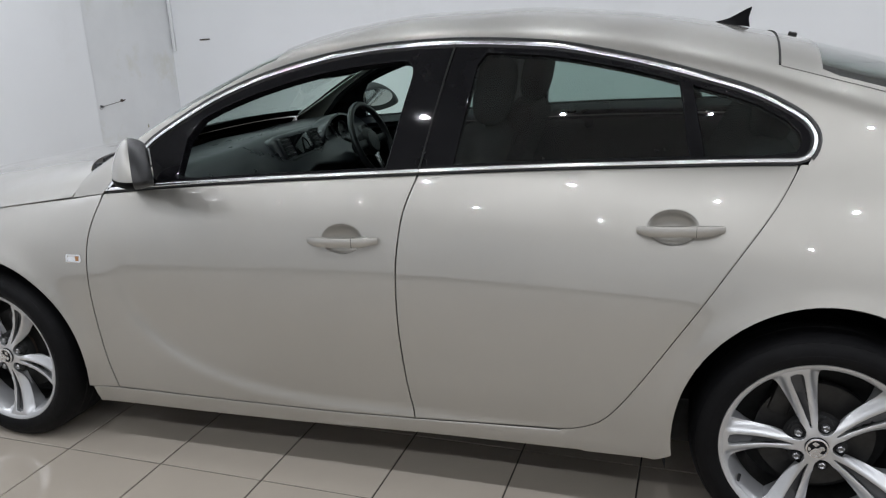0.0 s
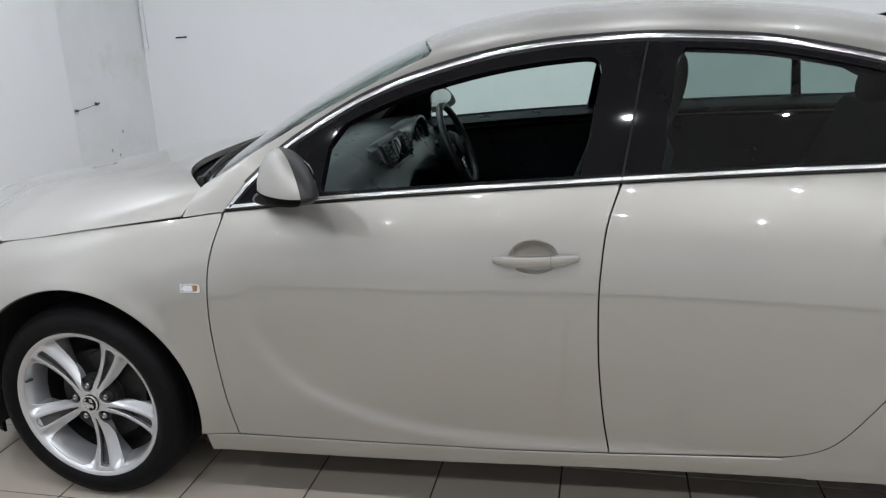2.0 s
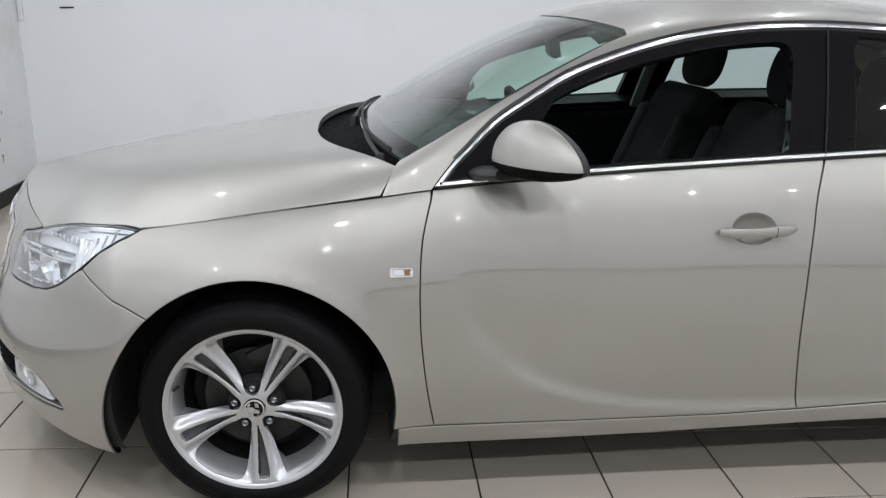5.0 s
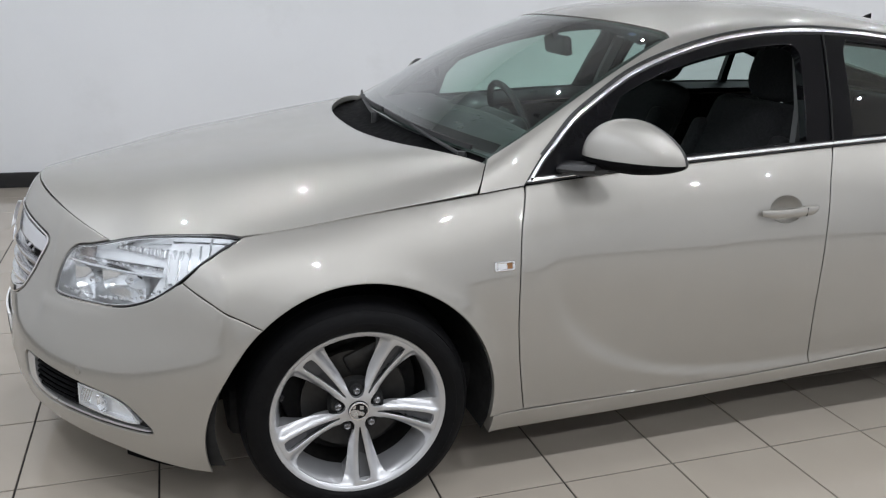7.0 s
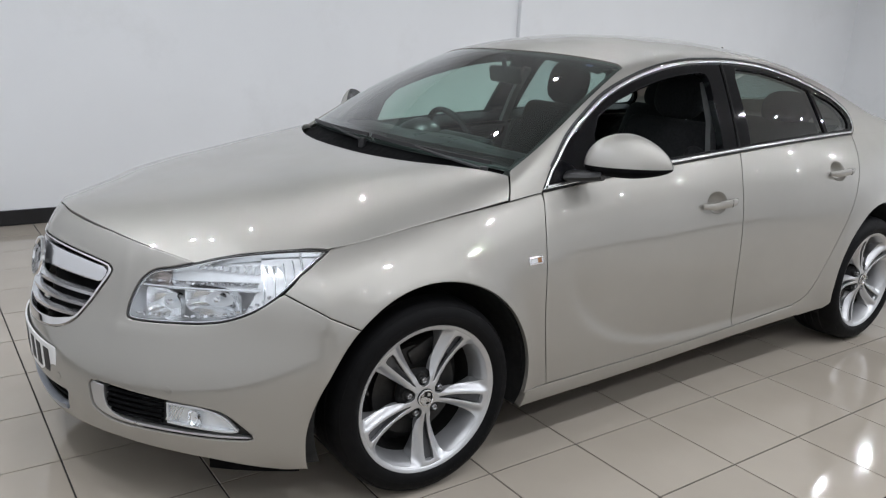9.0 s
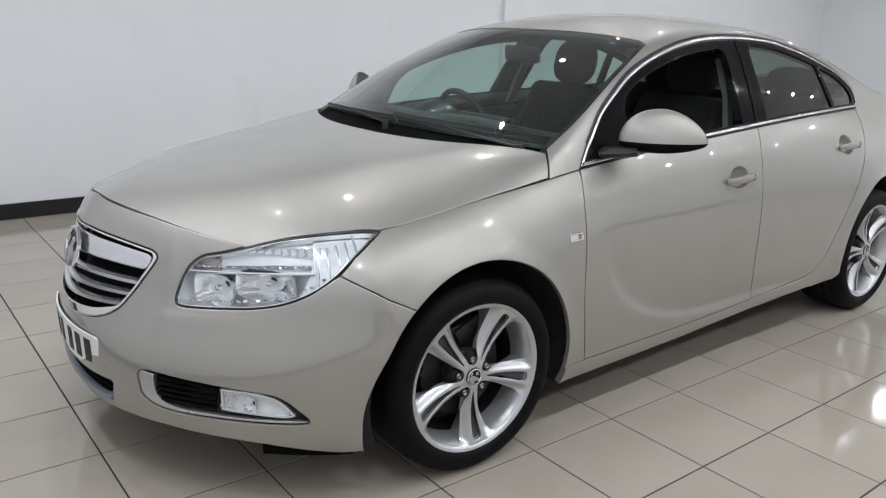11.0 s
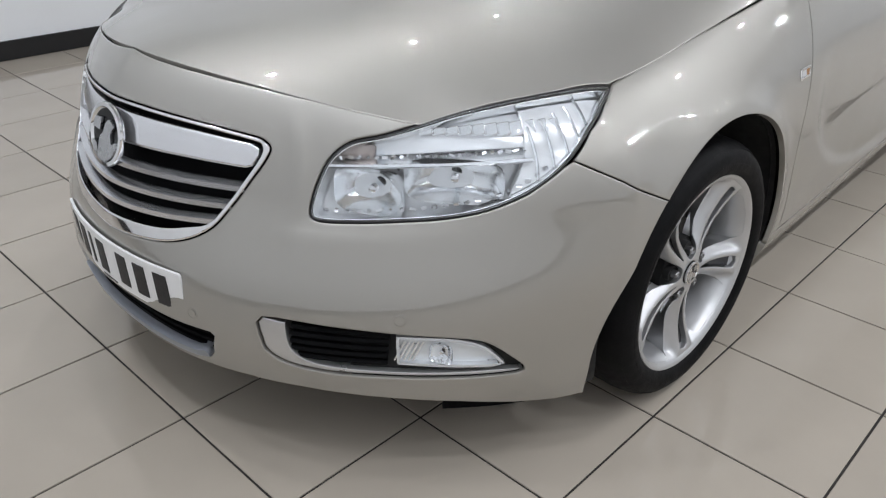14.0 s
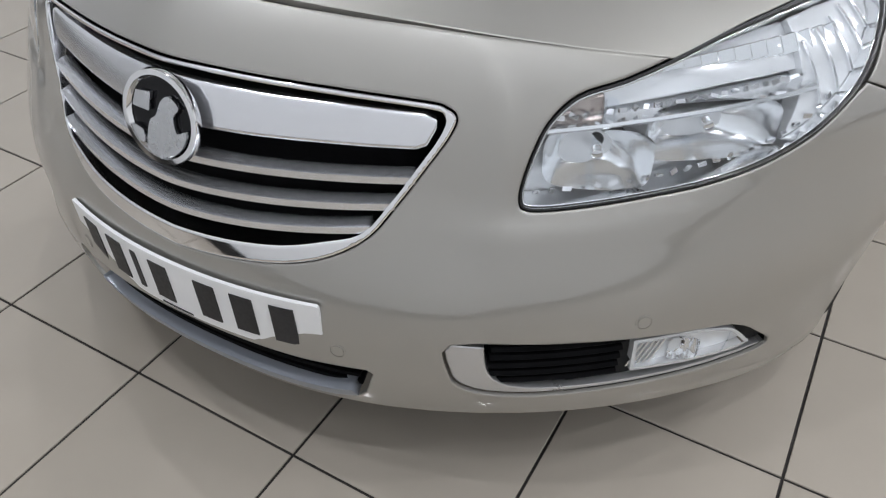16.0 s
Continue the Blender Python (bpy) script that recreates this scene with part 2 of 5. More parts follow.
# glasshouse: cross-sections from the belt over the roof
Z_MID = curve((0.06, 0.88), (0.30, 1.03), (0.465, 1.136), (0.78, 1.318), (1.0, 1.412), (1.2, 1.464), (1.5, 1.498), (1.8, 1.502), (2.2, 1.472), (2.6, 1.400), (2.9, 1.328), (3.3, 1.21), (3.6, 1.1))
Z_RAIL = curve((0.3, 0.945), (0.42, 1.012), (0.7, 1.19), (0.9, 1.29), (1.09, 1.368), (1.4, 1.418), (1.71, 1.43), (2.1, 1.41), (2.5, 1.33), (2.8, 1.235), (3.1, 1.14), (3.5, 1.075))


def side_y(x, z):
    d = np.maximum(z - Z_BELT(x), 0)
    return Y_BELT(x) - 0.47 * d - 0.25 * d * d


def _section(x):
    zb, zr, zm = float(Z_BELT(x)), float(Z_RAIL(x)), float(Z_MID(x))
    zr = max(zr, zb + 0.004)
    z1 = np.linspace(zb, zr, 60)
    y1 = side_y(x, z1)
    y2 = np.linspace(y1[-1], 0, 120)[1:]
    z2 = zm - (zm - zr) * (y2 / y1[-1]) ** 2.3
    y, z = np.concatenate((y1, y2)), np.concatenate((z1, z2))
    s = np.concatenate(([0], np.cumsum(np.hypot(np.diff(y), np.diff(z)))))
    u = np.linspace(0, s[-1], 240)
    y, z = np.interp(u, s, y), np.interp(u, s, z)
    w = 0.032 / (u[1] - u[0])                      # round the roof rail off
    kx = np.arange(-int(3 * w), int(3 * w) + 1)
    ker = np.exp(-0.5 * (kx / w) ** 2)
    ker /= ker.sum()
    n = len(kx) // 2
    yy = np.convolve(np.concatenate((2 * y[0] - y[n:0:-1], y, -y[-2:-n - 2:-1])), ker, "valid")
    zz = np.convolve(np.concatenate((2 * z[0] - z[n:0:-1], z, z[-2:-n - 2:-1])), ker, "valid")
    return yy, zz


_U, _XS = np.linspace(0, 1, 240), np.arange(0.2, 3.9, 0.01)
_YY, _ZZ = (np.array(v) for v in zip(*[_section(x) for x in _XS]))
for _t in (_YY, _ZZ):                              # ease the joints of the curves along the car
    for _ in range(6):
        _t[1:-1] = 0.25 * _t[:-2] + 0.5 * _t[1:-1] + 0.25 * _t[2:]


def _row(x):
    f = min(max((x - _XS[0]) / 0.01, 0), len(_XS) - 1.001)
    i = int(f)
    f -= i
    return _YY[i] * (1 - f) + _YY[i + 1] * f, _ZZ[i] * (1 - f) + _ZZ[i + 1] * f


def upper(x, q):
    """Glasshouse skin: q = -1 at the left belt, 0 on the centre line, 1 at the right belt."""
    x, q = np.broadcast_arrays(np.asarray(x, float), np.asarray(q, float))
    out = np.zeros(x.shape + (3,))
    for i in np.ndindex(x.shape):
        yy, zz = _row(x[i])
        s = 1 - abs(q[i])
        out[i] = x[i], math.copysign(float(np.interp(s, _U, yy)), q[i]), float(np.interp(s, _U, zz))
    return out


# bonnet
Z_HOOD = curve((-0.88, 0.851), (-0.8, 0.871), (-0.6, 0.905), (-0.3, 0.952), (0.0, 0.992), (0.2, 1.013), (0.42, 1.03))
HOOD_Y = curve((-0.9, 0.43), (-0.62, 0.592), (-0.51, 0.672), (-0.42, 0.718), (-0.3, 0.775), (0.363, 0.806), (0.5, 0.81))
HOOD_Z = curve((-0.9, 0.735), (-0.62, 0.786), (-0.51, 0.818), (-0.42, 0.829), (-0.3, 0.835), (0.05, 0.886), (0.363, 0.93), (0.51, 0.952))
HOOD_N = curve((-0.9, 1.75), (-0.82, 1.85), (-0.74, 2.1), (-0.69, 2.3), (-0.5, 2.9), (-0.2, 3.8), (0.0, 5.0), (0.2, 7.5), (0.36, 13.0), (0.42, 15.0))


def hood(x, y):
    x, y = np.asarray(x, float), np.asarray(y, float)
    zm, ze, ye = Z_HOOD(x), HOOD_Z(x), HOOD_Y(x)
    d = np.abs(y) - (.53 + .11 * x)                # pressed crease along each shoulder
    zm = zm + .0018 * np.exp(-np.sqrt(d * d + .00004) / .07) * np.clip((x + .72) / .25, 0, 1)
    return np.stack([x + 0 * y, y + 0 * x, zm - (zm - ze) * np.minimum(np.abs(y) / ye, 1.25) ** HOOD_N(x)], -1)


def crown(x, y):
    """The glasshouse skin as a height over (x, y)."""
    x, y = np.broadcast_arrays(np.asarray(x, float), np.asarray(y, float))
    out = np.zeros(x.shape + (3,))
    for i in np.ndindex(x.shape):
        yy, zz = _row(x[i])
        out[i] = x[i], y[i], float(np.interp(-abs(y[i]), -yy, zz))
    return out


def flank(x, z):
    """The left glasshouse skin over (x, z)."""
    x, z = np.broadcast_arrays(np.asarray(x, float), np.asarray(z, float))
    out = np.zeros(x.shape + (3,))
    for i in np.ndindex(x.shape):
        yy, zz = _row(x[i])
        y = float(np.interp(z[i], zz, yy)) if z[i] > zz[0] else float(yy[0] + (zz[0] - z[i]) * 0.5)
        out[i] = x[i], -y, z[i]
    return out


def q_of_z(x, z):
    yy, zz = _row(x)
    return -(1 - float(np.interp(z, zz, _U)))


def q_of_y(x, y):
    yy, zz = _row(x)
    return -(1 - float(np.interp(-abs(y), -yy, _U)))


# ---- mesh helpers ----
def link_mesh(name, verts, faces, mat, parent=None, label="", normals=None, smooth=True):
    me = bpy.data.meshes.new(name)
    me.from_pydata([tuple(v) for v in verts], [], faces)
    me.materials.append(mat)
    if smooth:
        me.polygons.foreach_set("use_smooth", [True] * len(me.polygons))
    if normals is not None:
        me.normals_split_custom_set_from_vertices([tuple(n) for n in normals])
    ob = new(name, me)
    if parent is not None:
        ob.parent = parent
    if label:
        ob["label"] = label
    return ob


def part(name, bm, mat, parent=None, label="", smooth=True):
    me = bpy.data.meshes.new(name)
    bmesh.ops.recalc_face_normals(bm, faces=bm.faces)
    bm.to_mesh(me)
    bm.free()
    me.materials.append(mat)
    if smooth:
        me.polygons.foreach_set("use_smooth", [True] * len(me.polygons))
        me.set_sharp_from_angle(angle=radians(38))
    ob = new(name, me)
    if parent is not None:
        ob.parent = parent
    if label:
        ob["label"] = label
    return ob


def thing(name, label, category, group="", kind=""):
    return tagged(new(name), label, category, group, kind)


def box(size, m=Matrix(), bevel=0.0, seg=2, bm=None):
    own = bm is None
    b = bmesh.new()
    bmesh.ops.create_cube(b, size=1)
    bmesh.ops.scale(b, vec=size, verts=b.verts)
    if bevel:
        bmesh.ops.bevel(b, geom=b.edges[:], offset=bevel, segments=seg, profile=0.5, affect="EDGES")
    bmesh.ops.transform(b, matrix=m, verts=b.verts)
    return b if own else merge(bm, b)


def merge(bm, b):
    me = bpy.data.meshes.new("tmp")
    b.to_mesh(me)
    b.free()
    bm.from_mesh(me)
    bpy.data.meshes.remove(me)
    return bm


def lathe(profile, n=48, m=Matrix(), closed=False):
    """Turns (radius, height) pairs round the local z axis."""
    bm = bmesh.new()
    rings = []
    for r, h in profile:
        if r < 1e-6:
            rings.append([bm.verts.new(m @ Vector((0, 0, h)))])
        else:
            rings.append([bm.verts.new(m @ Vector((r * math.cos(2 * math.pi * k / n), r * math.sin(2 * math.pi * k / n), h))) for k in range(n)])
    pairs = list(zip(rings, rings[1:])) + ([(rings[-1], rings[0])] if closed else [])
    for a, b in pairs:
        for k in range(n):
            k2 = (k + 1) % n
            vs = [a[k % len(a)], a[k2 % len(a)], b[k2 % len(b)], b[k % len(b)]]
            vs = list(dict.fromkeys(vs))
            if len(vs) > 2:
                bm.faces.new(vs)
    return bm


def sweep(path, shape, up=(0, 0, 1), close=False, scales=None):
    """Sweeps a closed 2D shape along a path of points; shape x lies across, y along 'up'."""
    bm = bmesh.new()
    pts = [Vector(p) for p in path]
    rings = []
    for i, p in enumerate(pts):
        a = pts[i - 1] if (i or close) else p
        b = pts[(i + 1) % len(pts)] if (i < len(pts) - 1 or close) else p
        t = (b - a).normalized()
        u = Vector(up) if not callable(up) else Vector(up(i))
        s = t.cross(u).normalized()
        u = s.cross(t).normalized()
        k = scales[i] if scales else 1
        rings.append([bm.verts.new(p + s * x * k + u * y * k) for x, y in shape])
    n = len(shape)
    for a, b in list(zip(rings, rings[1:])) + ([(rings[-1], rings[0])] if close else []):
        for k in range(n):
            bm.faces.new((a[k], a[(k + 1) % n], b[(k + 1) % n], b[k]))
    if not close:
        bm.faces.new(rings[0])
        bm.faces.new(rings[-1])
    return bm


def ring_shape(r, n=10, ry=None):
    return [(r * math.cos(2 * math.pi * k / n), (ry or r) * math.sin(2 * math.pi * k / n)) for k in range(n)]


def spline(pts, n=8, close=False):
    """Points along a Catmull-Rom curve through pts."""
    P = [np.array(p, float) for p in pts]
    out, N = [], len(P)
    for i in range(N if close else N - 1):
        a, b, c, d = (P[(i + k) % N] if close else P[min(max(i + k, 0), N - 1)] for k in (-1, 0, 1, 2))
        for j in range(n):
            t = j / n
            out.append(0.5 * (2 * b + (c - a) * t + (2 * a - 5 * b + 4 * c - d) * t * t + (3 * b - a - 3 * c + d) * t ** 3))
    if not close:
        out.append(P[-1])
    return [tuple(float(v) for v in p) for p in out]


def resample(poly, step):
    P = np.array(list(poly) + [poly[0]], float)
    out = []
    for a, b in zip(P, P[1:]):
        n = max(1, int(math.ceil(np.hypot(*(b - a)) / step)))
        out += [a + (b - a) * k / n for k in range(n)]
    keep = [out[0]]
    for p in out[1:]:
        if np.hypot(*(p - keep[-1])) > step * 0.15:
            keep.append(p)
    return np.array(keep)


def inside(poly, pts):
    poly, pts = np.asarray(poly, float), np.asarray(pts, float)
    x1, y1 = poly.T
    x2, y2 = np.roll(poly, -1, 0).T
    slope = (x2 - x1) / (y2 - y1 + 1e-12)
    res = np.zeros(len(pts), bool)
    for k in range(0, len(pts), 4000):
        x, y = pts[k:k + 4000, :1], pts[k:k + 4000, 1:]
        c = (y1 > y) != (y2 > y)
        res[k:k + 4000] = (c & (x < slope * (y - y1) + x1)).sum(1) % 2 == 1
    return res


def shrink(poly, d):
    """A closed outline moved inwards by d."""
    P = np.asarray(poly, float)
    area = np.sum(P[:, 0] * np.roll(P[:, 1], -1) - np.roll(P[:, 0], -1) * P[:, 1])
    t = np.roll(P, -1, 0) - np.roll(P, 1, 0)
    t /= np.linalg.norm(t, axis=1)[:, None] + 1e-12
    n = np.stack([-t[:, 1], t[:, 0]], 1) * (1 if area > 0 else -1)
    return P + n * d


def clear_of(poly, pts, d):
    P = np.asarray(poly)
    ok = np.ones(len(pts), bool)
    for a, b in zip(P, np.roll(P, -1, 0)):
        v = b - a
        t = np.clip(((pts - a) @ v) / (v @ v + 1e-12), 0, 1)
        ok &= np.hypot(*(pts - a - t[:, None] * v).T) > d
    return ok


CENTRE = np.array((1.4, 0.0, 0.55))


def ease(surf, P, N):
    """Lets the quarter panel and the pillar above it share their slope along the belt."""
    if surf not in (shell, upper):
        return N
    w = np.exp(-((P[:, 2] - Z_BELT(P[:, 0])) / 0.045) ** 2) * np.clip((P[:, 0] - 2.64) / 0.06, 0, 1)
    k = np.where(w > 0.002)[0]
    if len(k) == 0:
        return N
    x = P[k, 0]
    a = half_width(x, Z_BELT(x) - 0.03) - half_width(x, Z_BELT(x) - 0.01)
    slope = 0.5 * (a / 0.02 + 0.55)
    n = np.stack([0.05 + 0 * x, -np.ones_like(x), slope], 1)
    n /= np.linalg.norm(n, axis=1)[:, None]
    n *= np.sign(np.sum(N[k] * n, 1))[:, None]
    N[k] = N[k] * (1 - w[k])[:, None] + n * w[k][:, None]
    return N / np.linalg.norm(N, axis=1)[:, None]


def panel(name, surf, outline, mat, parent=None, holes=(), step=0.03, gap=0.002, off=0.0, thick=0.014, label="", mirror=False, roll=0.004, centre=None):
    """A pressed panel: an outline with holes on a surface surf(u, v), with rolled edges and a folded-in flange."""
    outer = shrink(resample(outline, step * 0.6), gap) if gap else resample(outline, step * 0.6)
    inner = [shrink(resample(h, step * 0.6), -gap) if gap else resample(h, step * 0.6) for h in holes]
    lo, hi = outer.min(0), outer.max(0)
    gx, gy = np.meshgrid(np.arange(lo[0] + step / 2, hi[0], step), np.arange(lo[1] + step / 2, hi[1], step))
    grid = np.stack([gx.ravel(), gy.ravel()], 1)
    ok = inside(outer, grid) & clear_of(outer, grid, step * 0.5)
    for h in inner:
        ok &= ~inside(h, grid) & clear_of(h, grid, step * 0.5)
    grid = grid[ok]
    near = []
    if roll:
        for loop, sgn in [(outer, 1)] + [(h, -1) for h in inner]:
            r = shrink(loop, roll * sgn)
            good = inside(outer, r) & clear_of(outer, r, roll * 0.6)
            for h in inner:
                good &= ~inside(h, r) & clear_of(h, r, roll * 0.6)
            near.append(r[good])
    loops, pts = [], []
    for loop in [outer] + inner:
        loops.append(list(range(len(pts), len(pts) + len(loop))))
        pts += [Vector(p) for p in loop]
    pts += [Vector(p) for a in near for p in a] + [Vector(p) for p in grid]
    edges = [(l[i], l[(i + 1) % len(l)]) for l in loops for i in range(len(l))]
    v2, _, tris, src, _, _ = delaunay_2d_cdt(pts, edges, [], 0, 1e-5)
    uv = np.array([tuple(v) for v in v2])
    tri = np.array([t for t in tris if len(t) == 3])
    mid = uv[tri].mean(1)
    ok = inside(outer, mid)
    for h in inner:
        ok &= ~inside(h, mid)
    tri = tri[ok]
    e = 0.008
    P = surf(uv[:, 0], uv[:, 1])
    N = np.cross(surf(uv[:, 0] + e, uv[:, 1]) - surf(uv[:, 0] - e, uv[:, 1]), surf(uv[:, 0], uv[:, 1] + e) - surf(uv[:, 0], uv[:, 1] - e))
    N /= np.linalg.norm(N, axis=1)[:, None] + 1e-12
    N = ease(surf, P, N)
    flip = np.sign(np.sum(N * (P - (CENTRE if centre is None else np.array(centre))), 1).mean())
    N *= flip
    P = P + N * off
    back = {}
    for i, s in enumerate(src):
        for k in s:
            back[k] = i
    verts, norms, faces = list(P), list(N), []
    for t in tri:
        a, b, c = P[t[0]], P[t[1]], P[t[2]]
        faces.append(tuple(int(k) for k in (t if np.dot(np.cross(b - a, c - a), N[t[0]]) > 0 else t[::-1])))
    if thick:
        for l in loops:
            ids = [back[k] for k in l if k in back]
            n = len(ids)
            base = len(verts)
            along = uv[np.roll(ids, -1)] - uv[np.roll(ids, 1)]
            probe = uv[ids] + np.stack([along[:, 1], -along[:, 0]], 1) / (np.linalg.norm(along, axis=1)[:, None] + 1e-12) * 1e-3
            good = inside(outer, probe)
            for h in inner:
                good &= ~inside(h, probe)
            way = surf(probe[:, 0], probe[:, 1])
            for j, k in enumerate(ids):
                tan = P[ids[(j + 1) % n]] - P[ids[j - 1]]
                out = np.cross(tan, N[k])
                out /= np.linalg.norm(out) + 1e-12
                if np.dot(out, way[j] - (P[k] - N[k] * off)) * (1 if good[j] else -1) > 0:
                    out = -out
                if roll:
                    norms[k] = (N[k] + 0.8 * out) / np.linalg.norm(N[k] + 0.8 * out)
                    verts[k] = P[k] - N[k] * roll * 0.3
                verts += [verts[k], P[k] - N[k] * thick]
                norms += [out, out]
            for j in range(n):
                a, b, c, d = base + 2 * j, base + 2 * ((j + 1) % n), base + 2 * ((j + 1) % n) + 1, base + 2 * j + 1
                q = (a, b, c, d)
                nv = np.cross(np.array(verts[b]) - verts[a], np.array(verts[d]) - verts[a])
                faces.append(q if np.dot(nv, norms[a]) > 0 else q[::-1])
    verts, norms = np.array(verts), np.array(norms)
    if mirror:
        verts[:, 1] *= -1
        norms[:, 1] *= -1
        faces = [f[::-1] for f in faces]
    return link_mesh(name, verts, faces, mat, parent, label, norms)


def normal_at(surf, u, v, out=True):
    e = 0.01
    u, v = np.array([u, u + e, u - e, u, u]), np.array([v, v, v, v + e, v - e])
    P = surf(u, v)
    n = np.cross(P[1] - P[2], P[3] - P[4])
    n /= np.linalg.norm(n)
    if np.dot(n, P[0] - CENTRE) < 0:
        n = -n
    return P[0], n


def basis(o, n, up=(0, 0, 1)):
    """A pose at o whose z axis is n and whose y axis is nearest to up."""
    z = Vector(n).normalized()
    x = Vector(up).cross(z).normalized()
    y = z.cross(x)
    m = Matrix((x, y, z)).transposed().to_4x4()
    m.translation = Vector(o)
    return m


def mirrored(m):
    return Matrix.Diagonal((1, -1, 1, 1)) @ m


def shell_round(u, z):
    """The nose and both flanks: u < 0 left, u > 0 right, 0 on the centre line."""
    u = np.asarray(u, float)
    P = shell(np.abs(u) - ARC, z)
    P[..., 1] *= np.where(u > 0, -1, 1)
    return P


def both(pts):
    """A left outline from the centre outwards and back, in (p, z), closed over the right half for shell_round."""
    left = [(-(p + ARC), z) for p, z in pts]
    return left + [(-u, z) for u, z in reversed(left) if abs(u) > 1e-6]


# ---- the car: outlines on its surfaces ----
def arc_points(cx, a, b, t0, t1, n=28):
    return [(cx - X0 + a * math.cos(radians(t0 + (t1 - t0) * k / n)), HUBZ + b * math.sin(radians(t0 + (t1 - t0) * k / n))) for k in range(n + 1)]


HEADLAMP = [(-.679, .618), (-.663, .605), (-.596, .607), (-.497, .616), (-.415, .625), (-.335, .642), (-.25, .675), (-.165, .722), (-.075, .775), (.02, .814), (.053, .83),
            (-.01, .8365), (-.13, .832), (-.25, .821), (-.356, .806), (-.443, .787), (-.527, .767), (-.597, .752), (-.642, .722), (-.665, .685), (-.678, .645)]
LAMP_LINE = spline(HEADLAMP, 4, True)
BONNET_LINE = [(-ARC, .858), (-1.08, .85), (-.92, .839), (-.8, .83), (-.69, .818), (-.58, .805), (-.52, .798), (-.443, .787)]
def arch_front(t0=133, t1=202, n=28):
    """The front edge of the front arch, which leaves the circle towards its foot."""
    out = []
    for t in np.linspace(t0, t1, n + 1):
        a = .385 + .05 * max((t - 148) / 54, 0) ** 1.2
        out.append((a * math.cos(radians(t)) - X0, HUBZ + .392 * math.sin(radians(t))))
    return out


ARCH_F = arch_front()
BUMPER = BONNET_LINE + LAMP_LINE[64:] + LAMP_LINE[:25] + [(-.165, .722), (-.144, .73), (-.041, .687)] + ARCH_F + [(-.12, .19), (-.21, .202), (-.33, .221), (-.44, .23), (-.55, .236), (-.66, .24), (-.79, .237), (-.86, .232), (-1.0, .224), (-ARC, .218)]
GRILLE = [(-ARC, .768), (-1.08, .766), (-.92, .757), (-.80, .746), (-.775, .74), (-.763, .729), (-.772, .708), (-.805, .662), (-.84, .609), (-.872, .565), (-.92, .533), (-.985, .511), (-1.08, .497), (-ARC, .49)]
GRILLE = spline(GRILLE, 3)
INTAKE = [(-ARC, .335), (-.966, .334), (-.862, .338), (-.853, .332), (-.87, .28), (-.885, .262), (-.925, .25), (-1.0, .243), (-ARC, .238)]
FOG = [(-.736, .407), (-.735, .355), (-.718, .325), (-.675, .305), (-.598, .297), (-.49, .297), (-.385, .296), (-.28, .295), (-.207, .302), (-.244, .345), (-.291, .378), (-.345, .39), (-.468, .4), (-.601, .407)]
FOG = spline(FOG, 3, True)
FOG_LENS = [(-.462, .393)] + spline([(-.462, .393), (-.396, .391), (-.344, .386), (-.29, .367), (-.245, .322)], 4)[1:] + spline([(-.245, .322), (-.271, .315), (-.36, .32), (-.454, .328)], 3)[1:]
DOOR_FRONT_EDGE = spline([(.853, .942), (.824, .83), (.816, .71), (.82, .56), (.838, .4), (.863, .268)], 5)
B_EDGE = spline([(1.99, 1.034), (1.958, .94), (1.943, .83), (1.938, .72), (1.942, .56), (1.957, .4), (1.976, .283)], 5)
REAR_EDGE = spline([(3.032, 1.066), (2.979, .975), (2.876, .829), (2.746, .629), (2.647, .474), (2.566, .367), (2.5, .325), (2.43, .308)], 5)
SILL_TOP = [(.863, .267), (1.29, .268), (1.7, .272), (1.976, .283), (2.2, .295), (2.43, .307)]


def belt(p0, p1, drop=0.0, n=16):
    return [(p, float(Z_BELT(p + X0)) - drop) for p in np.linspace(p0, p1, n)]


FENDER = [(.053, .83)] + belt(.06, .85, 0.0005) + DOOR_FRONT_EDGE[1:] + [(.77, .264)] + arc_points(0.0, 0.4, 0.392, -10, 90) + arc_points(0.0, 0.385, 0.392, 91, 133) + [(-.041, .687), (-.144, .73), (-.075, .775), (.02, .814)]
FRONT_DOOR = belt(.855, 1.988, -0.001) + B_EDGE[1:] + [(1.7, .272), (1.29, .268)] + DOOR_FRONT_EDGE[::-1][:-1]
REAR_DOOR = belt(1.993, 3.03, -0.001) + REAR_EDGE[1:] + [(2.2, .295)] + B_EDGE[::-1][:-1]
QUARTER = belt(3.036, 4.1, 0.0) + [(4.12, .75), (4.1, .4), (4.05, .3), (3.6, .27)] + arc_points(BASE, 0.378, 0.412, -8, 188, 40) + [(2.7, .25), (2.60, .246), (2.5, .243)] + [(2.43, .307)] + REAR_EDGE[::-1][1:]
SILL = [(.758, .265)] + SILL_TOP + [(2.5, .3), (2.5, .243), (2.4, .24), (1.99, .226), (1.5, .204), (1.18, .197), (.757, .193)]
DLO_TOP = curve((.505, .955), (.55, 1.013), (.6, 1.06), (.673, 1.128), (.78, 1.196), (.91, 1.266), (1.07, 1.325), (1.2, 1.36), (1.32, 1.384), (1.5, 1.405), (1.71, 1.412), (1.97, 1.4), (2.2, 1.362), (2.43, 1.303), (2.58, 1.255), (2.66, 1.215))
DLO_CORNER = spline([(2.66, 1.215), (2.696, 1.191), (2.72, 1.163), (2.729, 1.135), (2.724, 1.107), (2.711, 1.087)], 3)[1:]
